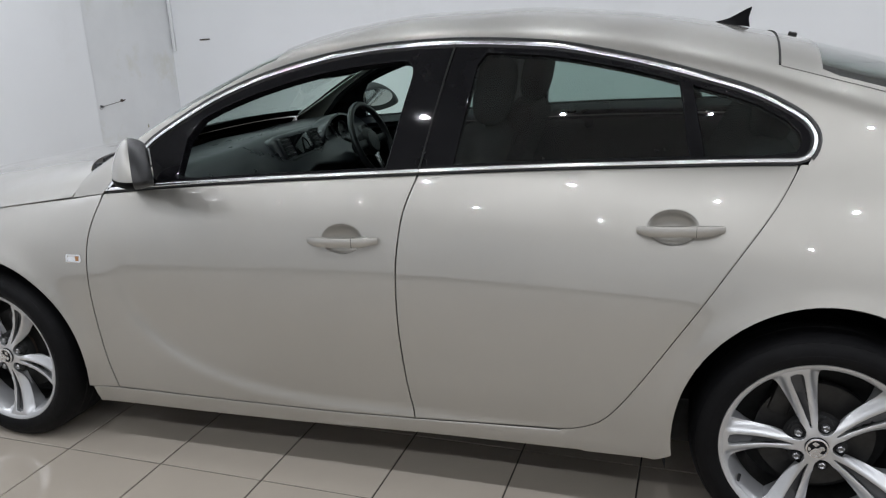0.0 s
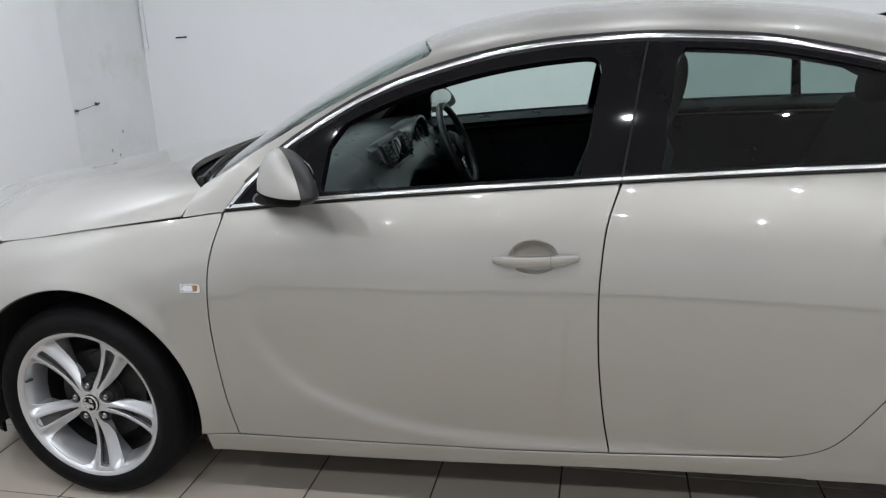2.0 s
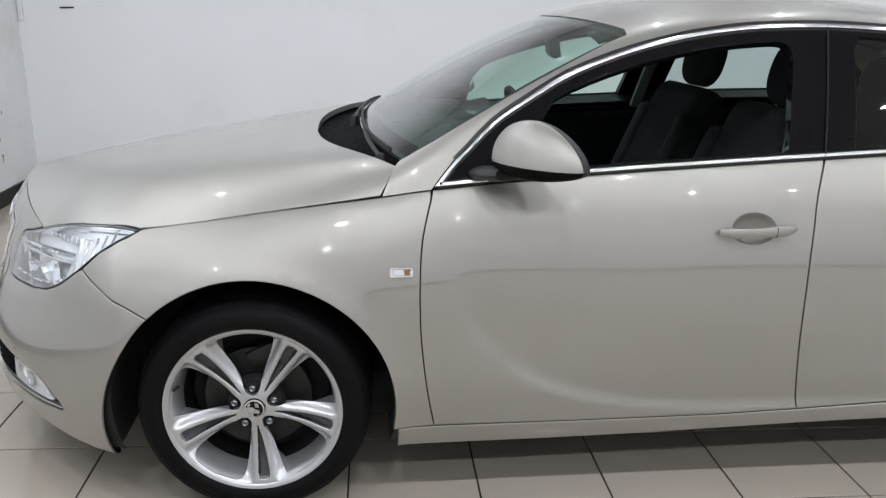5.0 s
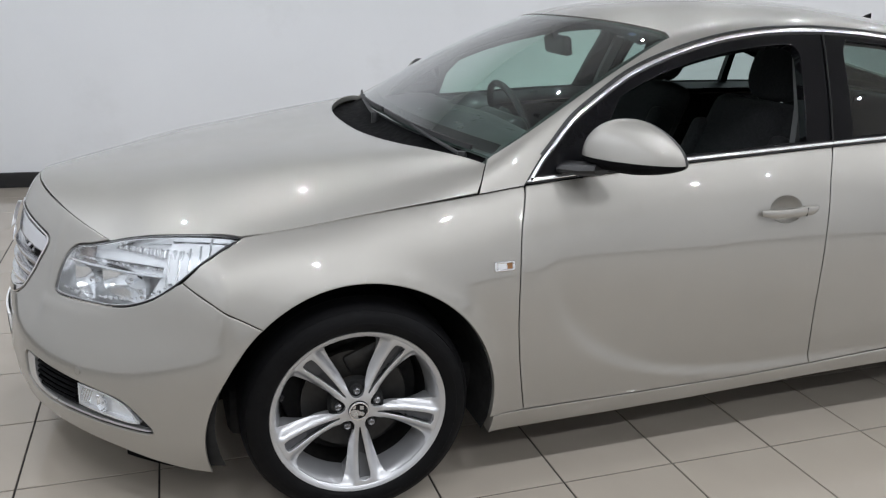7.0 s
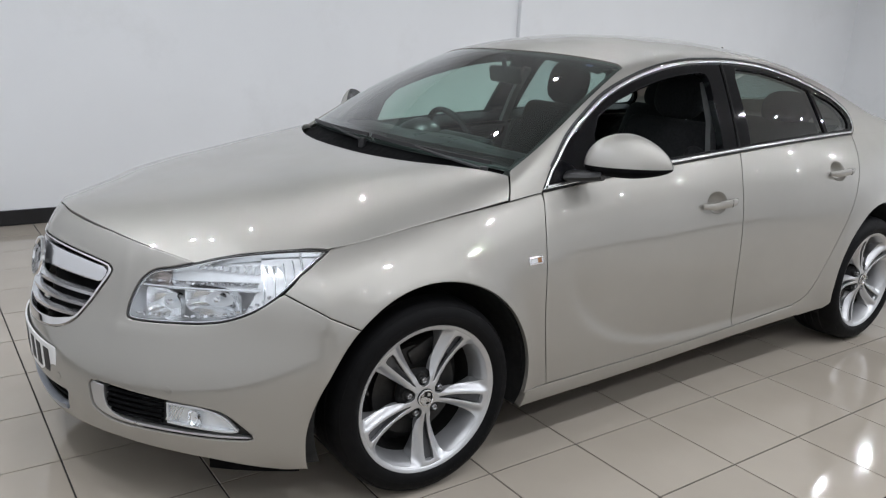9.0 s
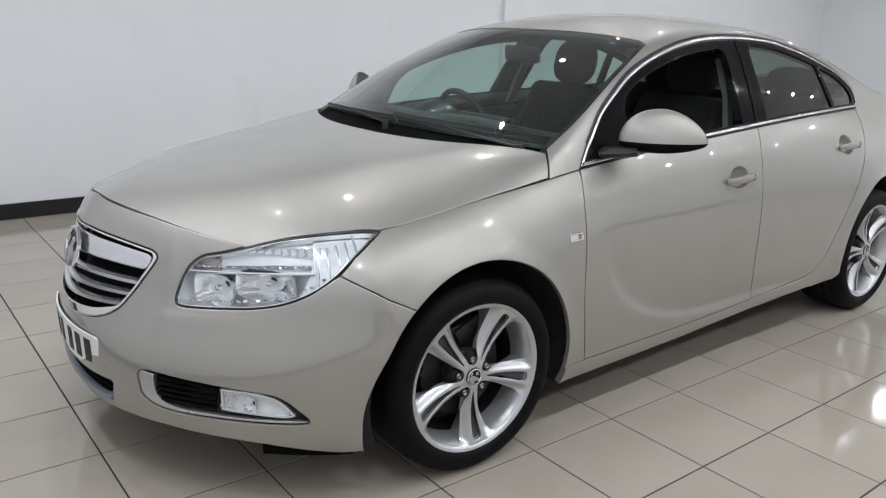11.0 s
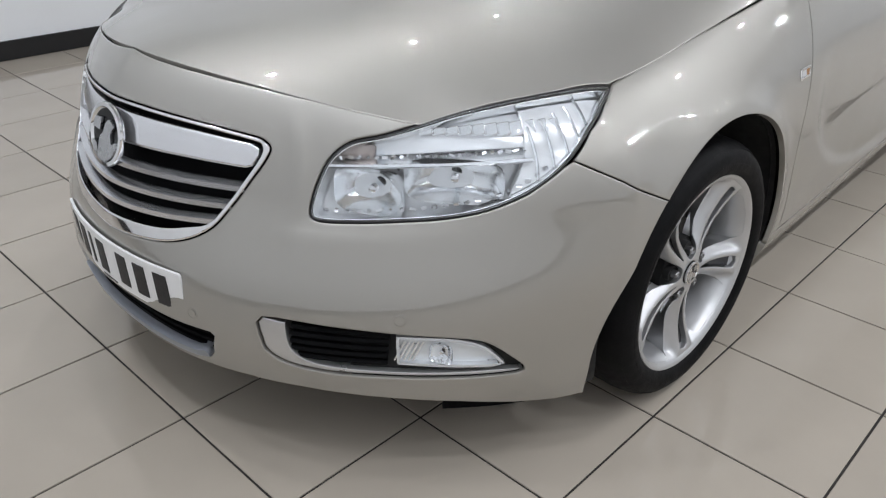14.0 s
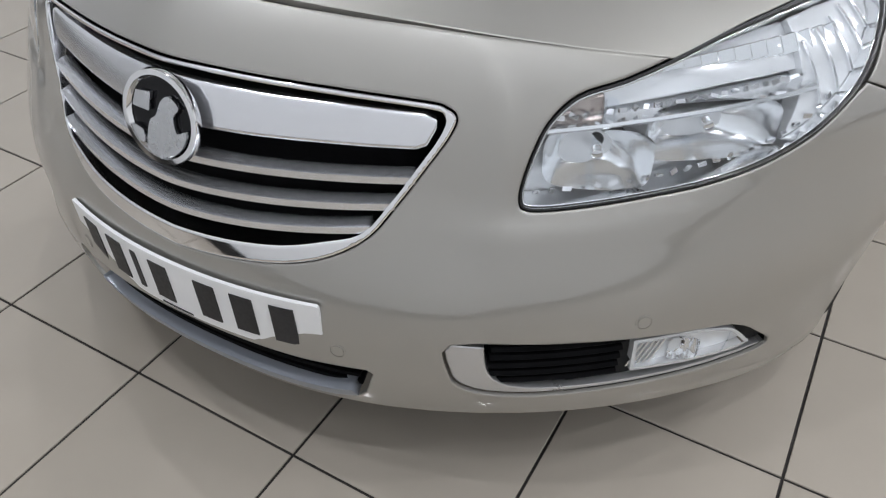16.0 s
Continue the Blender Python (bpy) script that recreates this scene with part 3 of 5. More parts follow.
DLO = [(x, float(Z_BELT(x)) + 0.002) for x in np.linspace(2.675, .52, 40)] + [(.505, .957)] + [(x, float(DLO_TOP(x))) for x in np.concatenate((np.linspace(.53, 1.0, 14), np.linspace(1.05, 2.66, 40)))] + DLO_CORNER + [(2.698, 1.080)]
DLO_IN = [tuple(p) for p in shrink(resample(DLO, 0.03), 0.0175)]
FOOT = lambda y: .30 + .12 * np.minimum(np.abs(y) / .738, 1) ** 2.4
SCREEN_SIDE = spline([(.42, -.738), (.537, -.73), (.66, -.708), (.8, -.673), (.95, -.634), (1.09, -.596)], 4)


def cut(top, x0, x1, x2, x3, inset):
    """A window in the side: inside the trim, between a front edge x0 (foot) to x1 (head) and a rear edge x3 (foot) to x2 (head)."""
    low = lambda x: float(Z_BELT(x)) + 0.026
    high = lambda x: float(DLO_TOP(x)) - inset
    a = [(x, low(x)) for x in np.linspace(x0, x3, 12)]
    b = [(x, high(x)) for x in np.linspace(x2, x1, 20)]
    return a + b


FRONT_OPEN = [(.80, float(Z_BELT(.8)) + .03)] + [(x, float(Z_BELT(x)) + .026) for x in np.linspace(.9, 1.535, 8)] + spline([(1.548, 1.12), (1.562, 1.2), (1.58, 1.29), (1.584, 1.325), (1.575, 1.347), (1.552, 1.357), (1.5, 1.355)], 4) + [(x, float(DLO_TOP(x)) - .05) for x in np.linspace(1.43, .86, 12)] + [(.815, 1.13)]
REAR_OPEN = [(x, float(Z_BELT(x)) + .026) for x in np.linspace(1.745, 2.405, 8)] + [(x, float(DLO_TOP(x)) - .034) for x in np.linspace(2.37, 1.81, 10)] + [(1.785, 1.34)]
QUARTER_OPEN = [(x, float(Z_BELT(x)) + .026) for x in np.linspace(2.445, 2.62, 4)] + [(2.676, 1.105), (2.686, 1.13), (2.68, 1.152), (2.65, 1.182)] + [(x, float(DLO_TOP(x)) - .034) for x in np.linspace(2.58, 2.405, 5)]

# ---- the car: body ----
car = thing("car", "champagne-beige metallic five-door hatchback parked on the tiles", "car")
YK = 1.0217
car.scale, car.location = (1, YK, 1), (0, 0.02, 0)
hood_left = [tuple(shell(p, z)[:2]) for p, z in spline(BONNET_LINE, 3)] + [tuple(shell(p, z)[:2]) for p, z in reversed(HEADLAMP[10:15])]
hood_left += [(x, -float(HOOD_Y(x))) for x in np.linspace(-.29, .36, 16)] + [(.376, -.79), (.388, -.772), (.399, -.755), (.408, -.742)]
hood_left += [(.155 + .25 * (y / .742) ** 2.6, -y) for y in np.linspace(.71, 0, 14)]
hood_line = hood_left + [(x, -y) for x, y in reversed(hood_left) if abs(y) > 1e-6]
bonnet = panel("bonnet", hood, hood_line, PAINT, car, step=0.03, thick=0.02, gap=0.0018, roll=0.0025, centre=(0, 0, 0.3))
bumper = panel("front_bumper", shell_round, both(BUMPER), PAINT, car, [both(GRILLE), both(INTAKE), [(-(p + ARC), z) for p, z in FOG], [(p + ARC, z) for p, z in FOG]], step=0.014, thick=0.007)
def liner_edge(x, z):
    return min(0.9, float(half_width(max(x, X0), max(z, 0.2))) - 0.02 - max(X0 - x, 0) * 0.6)


CUPS = ((1.765, .852), (2.722, .922))


def cup_line(p, z, k=1.0, n=40):
    return [(p + .063 * k * math.cos(2 * math.pi * i / n), z + .041 * k * math.sin(2 * math.pi * i / n)) for i in range(n)]


def handle_cup(p, z, mir, door):
    """The finger hollow behind a door handle."""
    verts, faces, n = [], [], 40
    for k in (1.03, .97, .9, .78, .6, .35, .1):
        for u, v in cup_line(p, z, k, n):
            o, m = normal_at(shell, u, v)
            verts.append((o - m * (.0012 + .03 * max(1 - (k / .98) ** 3, 0) ** .8)) * np.array((1, -1 if mir else 1, 1)))
    for r in range(6):
        for i in range(n):
            a, b = r * n + i, r * n + (i + 1) % n
            q = (a, b, b + n, a + n)
            faces.append(q[::-1] if mir else q)
    faces.append(tuple(6 * n + i for i in range(n))[::-1 if mir else 1])
    link_mesh("handle_cup", verts, faces, PAINT, door)


for mir in (False, True):
    panel("front_wing", shell, FENDER, PAINT, car, mirror=mir, step=0.028, gap=0.0015, roll=0.003)
    for kind, line, (hp, hz) in (("front_door", FRONT_DOOR, CUPS[0]), ("rear_door", REAR_DOOR, CUPS[1])):
        door = panel(kind, shell, line, PAINT, car, [cup_line(hp, hz)], mirror=mir, step=0.018, gap=0.002)
        handle_cup(hp, hz, mir, door)
    panel("rear_quarter", shell, QUARTER, PAINT, car, mirror=mir, step=0.03, gap=0, roll=0)
    panel("sill", shell, SILL, PAINT, car, mirror=mir, step=0.03, thick=0.03)
    panel("window_trim", flank, DLO, TRIM, car, [DLO_IN], mirror=mir, step=0.03, gap=0.004, off=0.004, thick=0.012, roll=0.003, label="bright chrome window surround")
    GROWN = [tuple(p) for p in shrink(DLO, -.0065)]
    panel("roof_gutter", flank, DLO[42:-1] + GROWN[42:-1][::-1], BLACK, car, mirror=mir, step=0.03, gap=0, off=0.002, thick=0, roll=0, label="black rubber seal over the window trim")
    panel("window_seal", flank, DLO, BLACK, car, [DLO_IN], mirror=mir, step=0.05, gap=0, off=-0.006, thick=0, roll=0)
    panel("window_frame", flank, DLO_IN, BLACK_GLOSS, car, [FRONT_OPEN, REAR_OPEN, QUARTER_OPEN], mirror=mir, step=0.04, gap=0, off=-0.003, thick=0.03, label="gloss black pillars and window frames")
    if mir:
        panel("front_side_window", flank, FRONT_OPEN, GLASS, car, mirror=mir, step=0.05, gap=-0.004, off=-0.014, thick=0, roll=0, label="closed green-tinted side glass")
    for n, o, mt in (("rear_side_window", REAR_OPEN, DARK_GLASS), ("quarter_window", QUARTER_OPEN, DARK_GLASS)):
        panel(n, flank, o, mt, car, mirror=mir, step=0.05, gap=-0.004, off=-0.010, thick=0, roll=0)
    # seam between the doors over the black pillar
    seam = [tuple(flank(x, z) + np.array((0, -0.0015, 0))) for x, z in spline([(1.642, 1.045), (1.662, 1.15), (1.69, 1.3), (1.712, 1.408)], 5)]
    seam = [(x, -y if mir else y, z) for x, y, z in seam]
    part("pillar_seam", sweep(seam, ring_shape(0.003, 6), up=(0, 1, 0)), DARK, car)
    # inner skins
    panel("door_lining", shell, [(p, z) for p, z in belt(.8, 3.0, 0.0, 20)] + [(2.9, .8), (2.6, .34), (2.4, .3), (.8, .3)], DASH, car, mirror=mir, step=0.12, gap=0, off=-0.075, thick=0, roll=0, label="charcoal door lining")
    panel("inner_skin", shell, belt(.0, 4.05, 0.03, 30) + [(4.05, .35), (3.55, .3)] + arc_points(BASE, 0.40, 0.42, 0, 180, 20) + [(2.6, .25), (.85, .22)] + arc_points(0.0, 0.41, 0.405, 0, 140, 20), DARK, car, mirror=mir, step=0.12, gap=0, off=-0.036, thick=0, roll=0)
    panel("belt_ledge", flank, [(x, float(Z_BELT(x)) + .03) for x in np.linspace(.6, 2.66, 30)] + [(x, float(Z_BELT(x)) + .006) for x in np.linspace(2.66, .6, 30)], DASH, car, mirror=mir, step=0.05, gap=0, off=-0.03, thick=0.06, roll=0)
    panel("bumper_lining", shell, [(-.55, .26), (-.55, .56), (-.2, .62), (-.04, .66), (.06, .63)] + arc_points(0.0, 0.396, 0.398, 133, 200) + [(-.09, .195)], DARK, car, mirror=mir, step=0.05, gap=0, off=-0.018, thick=0, roll=0)
    # arch liners
    for cx, rx in ((0.0, 0.405), (BASE, 0.41)):
        liner = [[(cx + rx * math.cos(radians(a)), (1 if mir else -1) * (liner_edge(cx + rx * math.cos(radians(a)), HUBZ + rx * math.sin(radians(a))) if y else 0.52), HUBZ + rx * math.sin(radians(a))) for a in range(-18, 199, 6)] for y in (1, 0)]
        n = len(liner[0])
        cap = [(cx, (1 if mir else -1) * 0.52, HUBZ)]
        link_mesh("arch_liner", liner[0] + liner[1] + cap, [(k, k + 1, n + k + 1, n + k) for k in range(n - 1)] + [(n + k, n + k + 1, 2 * n) for k in range(n - 1)], DARK, car)

# pillars, rails and roof in one pressing
flank_line = [(x, -1 + 1e-4) for x in np.linspace(.366, .5, 5)] + [(x, q_of_z(x, float(DLO_TOP(x)))) for x in [.53] + list(np.linspace(.56, 2.66, 60))]
flank_line += [(x, q_of_z(x, z)) for x, z in DLO_CORNER] + [(x, -1 + 1e-4) for x in np.linspace(2.702, 3.7, 20)]
flank_line += [(x, q_of_y(x, y)) for x, y in ((3.7, -.5), (3.45, -.53), (3.1, -.545), (2.8, -.555), (2.635, -.556), (2.64, -.5), (2.645, -.4), (2.648, -.3), (2.65, -.2), (2.652, -.1))] + [(2.652, 0)]
head_line = [(x, q_of_y(x, y)) for x, y in [(.378, -.791), (.390, -.774), (.401, -.757), (.411, -.742)] + SCREEN_SIDE + [(1.0 + .095 * (y / .56) ** 2, -y) for y in np.linspace(.56, .06, 9)]] + [(1.0, 0)]
swap = lambda pts: [(x, -q) for x, q in pts]
shell_line = flank_line + swap(flank_line[:-1])[::-1] + swap(head_line[:-1]) + head_line[::-1]
panel("body_shell", upper, shell_line, PAINT, car, step=0.03, gap=0, roll=0, centre=(1.6, 0, 0.8))
gate = [(2.652, -.0), (2.65, -.3), (2.632, -.55), (2.8, -.55), (3.1, -.54), (3.45, -.525), (3.7, -.495), (3.7, 0)]
gate_line = gate + [(x, -y) for x, y in reversed(gate) if abs(y) > 1e-6]
rear_glass = [(2.765, -.0), (2.762, -.3), (2.75, -.5), (2.79, -.52), (3.0, -.515), (3.3, -.49), (3.36, -.45), (3.39, -.25), (3.4, 0)]
rear_glass_line = rear_glass + [(x, -y) for x, y in reversed(rear_glass) if abs(y) > 1e-6]
gate_panel = panel("tailgate", crown, gate_line, PAINT, car, [rear_glass_line], step=0.05, gap=0.0006, roll=0.001, centre=(2.5, 0, 0.4))
seam = [tuple(crown(np.array([2.652 - .02 * (y / .55) ** 2]), np.array([y]))[0] + np.array((0, 0, .0005))) for y in np.linspace(-.55, .55, 21)]
part("gate_seam", sweep(seam, ring_shape(.0035, 6)), DARK, gate_panel)
o, n = normal_at(crown, 2.715, 0.0)
part("washer_jet", box((.028, .013, .014), basis(o, n, (1, 0, 0)) @ pose(0, 0, .004, 18, 0, 90), .004), BLACK, gate_panel, "small black rear washer jet")
g = panel("rear_window", crown, rear_glass_line, DARK_GLASS, car, step=0.06, gap=0.001, off=-0.004, thick=0.006, roll=0, centre=(2.5, 0, 0.4))
screen = [(FOOT(y), -y) for y in np.linspace(0, .738, 12)] + [(x, y) for x, y in SCREEN_SIDE[1:]] + [(.996 + .094 * (y / .56) ** 2, -y) for y in np.linspace(.55, 0, 8)]
screen_line = screen + [(x, -y) for x, y in reversed(screen) if abs(y) > 1e-6]
g = panel("windscreen", crown, screen_line, GLASS, car, step=0.045, gap=0.003, off=-0.003, thick=0.006, roll=0, centre=(1.6, 0, 0.4), label="green-tinted laminated windscreen")
band = [tuple(p) for p in shrink(resample(screen_line, 0.03), 0.022)]
panel("screen_border", crown, screen_line, BLACK, car, [band], step=0.04, gap=0.002, off=-0.012, thick=0, roll=0, centre=(1.6, 0, 0.4), label="black printed glass border")
foot_left = [(FOOT(y) + .006, -y) for y in np.linspace(0, .72, 12)] + [(FOOT(y) + .062, -y) for y in np.linspace(.70, 0, 12)]
panel("foot_band", crown, foot_left + [(x, -y) for x, y in reversed(foot_left) if abs(y) > 1e-6], SCUTTLE, car, step=0.04, gap=0, off=-0.013, thick=0, roll=0, centre=(1.6, 0, 0.4), label="black band at the foot of the glass")
panel("headlining", crown, [(1.02, -.53), (2.68, -.53), (2.68, .53), (1.02, .53)], CLOTH, car, step=0.12, gap=0, off=-0.035, thick=0, roll=0, centre=(1.6, 0, 0.8))


def tail(y, z):
    y, z = np.asarray(y, float), np.asarray(z, float)
    x = 3.86 - 0.16 * (np.abs(y) / 0.82) ** 3.0 - 0.18 * np.maximum(z - 0.62, 0) ** 1.5 - 0.25 * np.maximum(0.42 - z, 0)
    return np.stack([x + 0 * y, y + 0 * z, z + 0 * y], -1)


panel("rear_bumper", tail, [(-.8, .30), (.8, .30), (.82, .62), (-.82, .62)], PAINT, car, step=0.08)
panel("tailgate_lower", tail, [(-.79, .63), (.79, .63), (.55, 1.08), (-.55, 1.08)], PAINT, car, step=0.08)
part("underbody", box((3.6, 1.45, 0.16), pose(1.45, 0, 0.28), 0.03), DARK, car)
part("engine_bay", box((0.85, 1.1, 0.5), pose(-0.22, 0, 0.5), 0.05), DARK, car)

for mir in (False, True):
    path = []
    for p in np.linspace(-.36, -.08, 12):
        o, n = normal_at(shell, p, .2)
        o = o - n * 0.055
        path.append((o[0], -o[1] if mir else o[1], .182))
    part("air_deflector", sweep(path, [(-.004, -.024), (.004, -.024), (.006, .024), (-.006, .024)]), SCUTTLE, car, "black plastic lip ahead of the wheel")


def cowl(x, y):
    """A tray between the bonnet's rear edge and the foot of the windscreen."""
    x, y = np.broadcast_arrays(np.asarray(x, float), np.asarray(y, float))
    r = np.minimum(np.abs(y) / .742, 1)
    xf, xr = .14 + .25 * r ** 2.6, FOOT(y) + .025
    zf, zr = hood(xf, y)[..., 2] - .03, crown(xr, y)[..., 2] - .022
    t = np.clip((x - xf) / (xr - xf), 0, 1)
    return np.stack([x, y, zf + (zr - zf) * t - .02 * np.sin(math.pi * t)], -1)


cowl_left = [(.145 + .25 * (y / .742) ** 2.6, -y) for y in np.linspace(0, .70, 10)] + [(FOOT(y) + .02, -y) for y in np.linspace(.70, 0, 10)]
panel("scuttle", cowl, cowl_left + [(x, -y) for x, y in reversed(cowl_left) if abs(y) > 1e-6], SCUTTLE, car, step=0.05, gap=0, thick=0, roll=0, centre=(.4, 0, 0), label="black plastic scuttle below the windscreen")

# ---- the car: front ----
grille_back = panel("grille", shell_round, both(GRILLE), SCUTTLE, car, step=0.05, gap=-0.035, off=-0.06, thick=0, roll=0, label="black grille opening with chrome bars")
GRILLE_IN = [(-ARC, .760), (-1.08, .758), (-.92, .749), (-.802, .738), (-.779, .730), (-.784, .710), (-.816, .664), (-.850, .612), (-.882, .570), (-.933, .553), (-.994, .538), (-1.08, .529), (-ARC, .525)]
GRILLE_IN = spline(GRILLE_IN, 3)
panel("chrome_frame", shell_round, both(GRILLE), CHROME, grille_back, [both(GRILLE_IN)], step=0.02, gap=0.001, off=0.004, thick=0.03, roll=0.005)
WIDE = [(-ARC, .748), (-.93, .74), (-.805, .732), (-.789, .724), (-.791, .712), (-.804, .691), (-.818, .686), (-.95, .687), (-ARC, .684)]
panel("wide_bar", shell_round, both(WIDE), BAR, grille_back, step=0.02, gap=0, off=-0.002, thick=0.02, roll=0.006)
for zc, ze, pe in ((.642, .648, -.818), (.599, .612, -.843), (.557, .579, -.872)):
    path = []
    for t in np.linspace(-1, 1, 33):
        u = t * (pe + ARC)
        z = zc + (ze - zc) * abs(t) ** 1.6
        o, n = normal_at(shell_round, u, z)
        path.append(tuple(o - n * 0.012))
    part("grille_bar", sweep(path, [(-.014, -.0055), (.0, -.0085), (.007, -.0078), (.012, -.0055), (.0145, -.002), (.0148, .0018), (.0125, .0054), (.007, .0078), (.0, .0085), (-.014, .0055)]), BAR, grille_back)


def badge(m, r, parent, name="badge"):
    disc = part(name, lathe([(0, 0), (r * .98, 0), (r, r * .06), (r * .97, r * .16), (r * .86, r * .17), (r * .82, r * .1), (r * .8, r * .08)], 40, m), CHROME, parent, "round chrome badge with a plain dark field")
    part("field", lathe([(r * .82, r * .085), (0, r * .11)], 32, m), BLACK_GLOSS, disc)
    bm = bmesh.new()
    for shape in (spline([(-.28, -.72), (.2, -.78), (.62, -.5), (.74, -.1), (.5, -.2), (.42, .12), (.56, .34), (.3, .52), (.08, .34), (-.04, .05), (-.22, -.12)], 3, True),
                  spline([(-.66, .12), (-.22, .1), (-.16, .5), (-.56, .46)], 1, True), spline([(-.72, -.3), (-.4, -.34), (-.36, -.58), (-.52, -.6)], 2, True)):
        vs = [bm.verts.new(m @ Vector((x * r, y * r, r * .12))) for x, y in shape]
        ext = bmesh.ops.extrude_face_region(bm, geom=[bm.faces.new(vs)])
        off = m.to_3x3() @ Vector((0, 0, r * .07))
        bmesh.ops.translate(bm, vec=off, verts=[v for v in ext["geom"] if isinstance(v, bmesh.types.BMVert)])
    part("emblem", bm, SATIN, disc)
    return disc


o, n = normal_at(shell_round, 0.0, 0.69)
badge(basis(o + n * 0.004, n), 0.068, car)
intake = panel("lower_intake", shell_round, both(INTAKE), SCUTTLE, car, step=0.05, gap=-0.008, off=-0.06, thick=0, roll=0, label="black lower intake with a grey lip")
for z in (.268, .292, .316):
    path = [tuple(normal_at(shell_round, u, z)[0] - normal_at(shell_round, u, z)[1] * 0.03) for u in np.linspace(-.29, .29, 21)]
    part("intake_slat", sweep(path, [(-.012, -.004), (.012, -.004), (.012, .004), (-.012, .004)]), SCUTTLE, intake)
panel("intake_lip", shell_round, both([(-ARC, .26), (-1.0, .263), (-.925, .269), (-.893, .279), (-.885, .262), (-.925, .25), (-1.0, .243), (-ARC, .238)]), LIP_GREY, intake, step=0.02, gap=0, off=0.002, thick=0.03, roll=0.003)

# number plate on a slight curve, its characters as plain bars
def plate_surf(y, z):
    y, z = np.asarray(y, float), np.asarray(z, float)
    x = X0 - (X0 - X_NOSE(0.4)) * np.maximum(1 - (np.abs(y) / .87) ** 2.1, 0) ** 0.77
    return np.stack([x - 0.006 - 0.04 * (z - .4), y + 0 * z, z + 0 * y], -1)


plate = panel("number_plate", plate_surf, [(-.234, .346), (.266, .346), (.27, .35), (.27, .454), (.266, .458), (-.234, .458), (-.238, .454), (-.238, .35)], WHITE_PLATE, car, step=0.04, gap=0, thick=0.006, roll=0.001, label="white number plate with dark bars for characters")
for k, yb in enumerate((.215, .15, .1, .045, -.048, -.114, -.18)):
    w = 0.012 if k == 2 else 0.038
    panel("character_bar", plate_surf, [(yb - w / 2, .364), (yb + w / 2, .364), (yb + w / 2, .441), (yb - w / 2, .441)], INK, plate, step=0.03, gap=0, off=0.0015, thick=0.002, roll=0)
panel("maker_bar", plate_surf, [(-.005, .35), (.06, .35), (.06, .3535), (-.005, .3535)], INK, plate, step=0.03, gap=0, off=0.0015, thick=0.001, roll=0)


def bowl(p, z, rx, ry, depth, mir, parent, back=0.03, axis=None, name="reflector"):
    """A squarish reflector bowl with its bulb behind a lamp lens."""
    o, n = normal_at(shell, p, z)
    a = Vector(axis if axis else n).normalized()
    o = Vector(o) - Vector(n) * back
    if mir:
        o.y, a.y = -o.y, -a.y
    m = basis(o, a)
    prof = [(1.0, .0), (.97, -.1), (.88, -.42), (.66, -.74), (.34, -.95), (.2, -1)]
    bm, rings, N = bmesh.new(), [], 36
    rng = random.Random(int(-p * 1000))
    for k, h in prof:
        q = 1.6 + 2.6 * k ** 2
        ring = []
        for i in range(N):
            c, s = math.cos(2 * math.pi * i / N), math.sin(2 * math.pi * i / N)
            e = (abs(c) ** q + abs(s) ** q) ** (-1 / q)
            ring.append(bm.verts.new(m @ Vector((rx * k * c * e, ry * k * s * e, h * depth + rng.uniform(-.012, .012) * depth * (k < 1)))))
        rings.append(ring)
    for u, v in zip(rings, rings[1:]):
        for i in range(N):
            bm.faces.new((u[i], u[(i + 1) % N], v[(i + 1) % N], v[i]))
    b = part(name, bm, LAMP_SILVER if name != "fog_reflector" else FLUTED, parent)
    r = ry * .8
    part("bulb", lathe([(0, -depth * .35), (r * .1, -depth * .4), (r * .14, -depth * .6), (r * .14, -depth * 1.02), (0, -depth * 1.03)], 14, m), LENS, b)
    part("bulb_hole", lathe([(r * .34, -depth * .93), (r * .3, -depth * .9), (0, -depth * .9)], 16, m), DARK, b)
    part("bulb_shade", lathe([(0, -depth * .2), (r * .2, -depth * .24), (r * .24, -depth * .45), (r * .22, -depth * .46)], 16, m), CHROME, b)


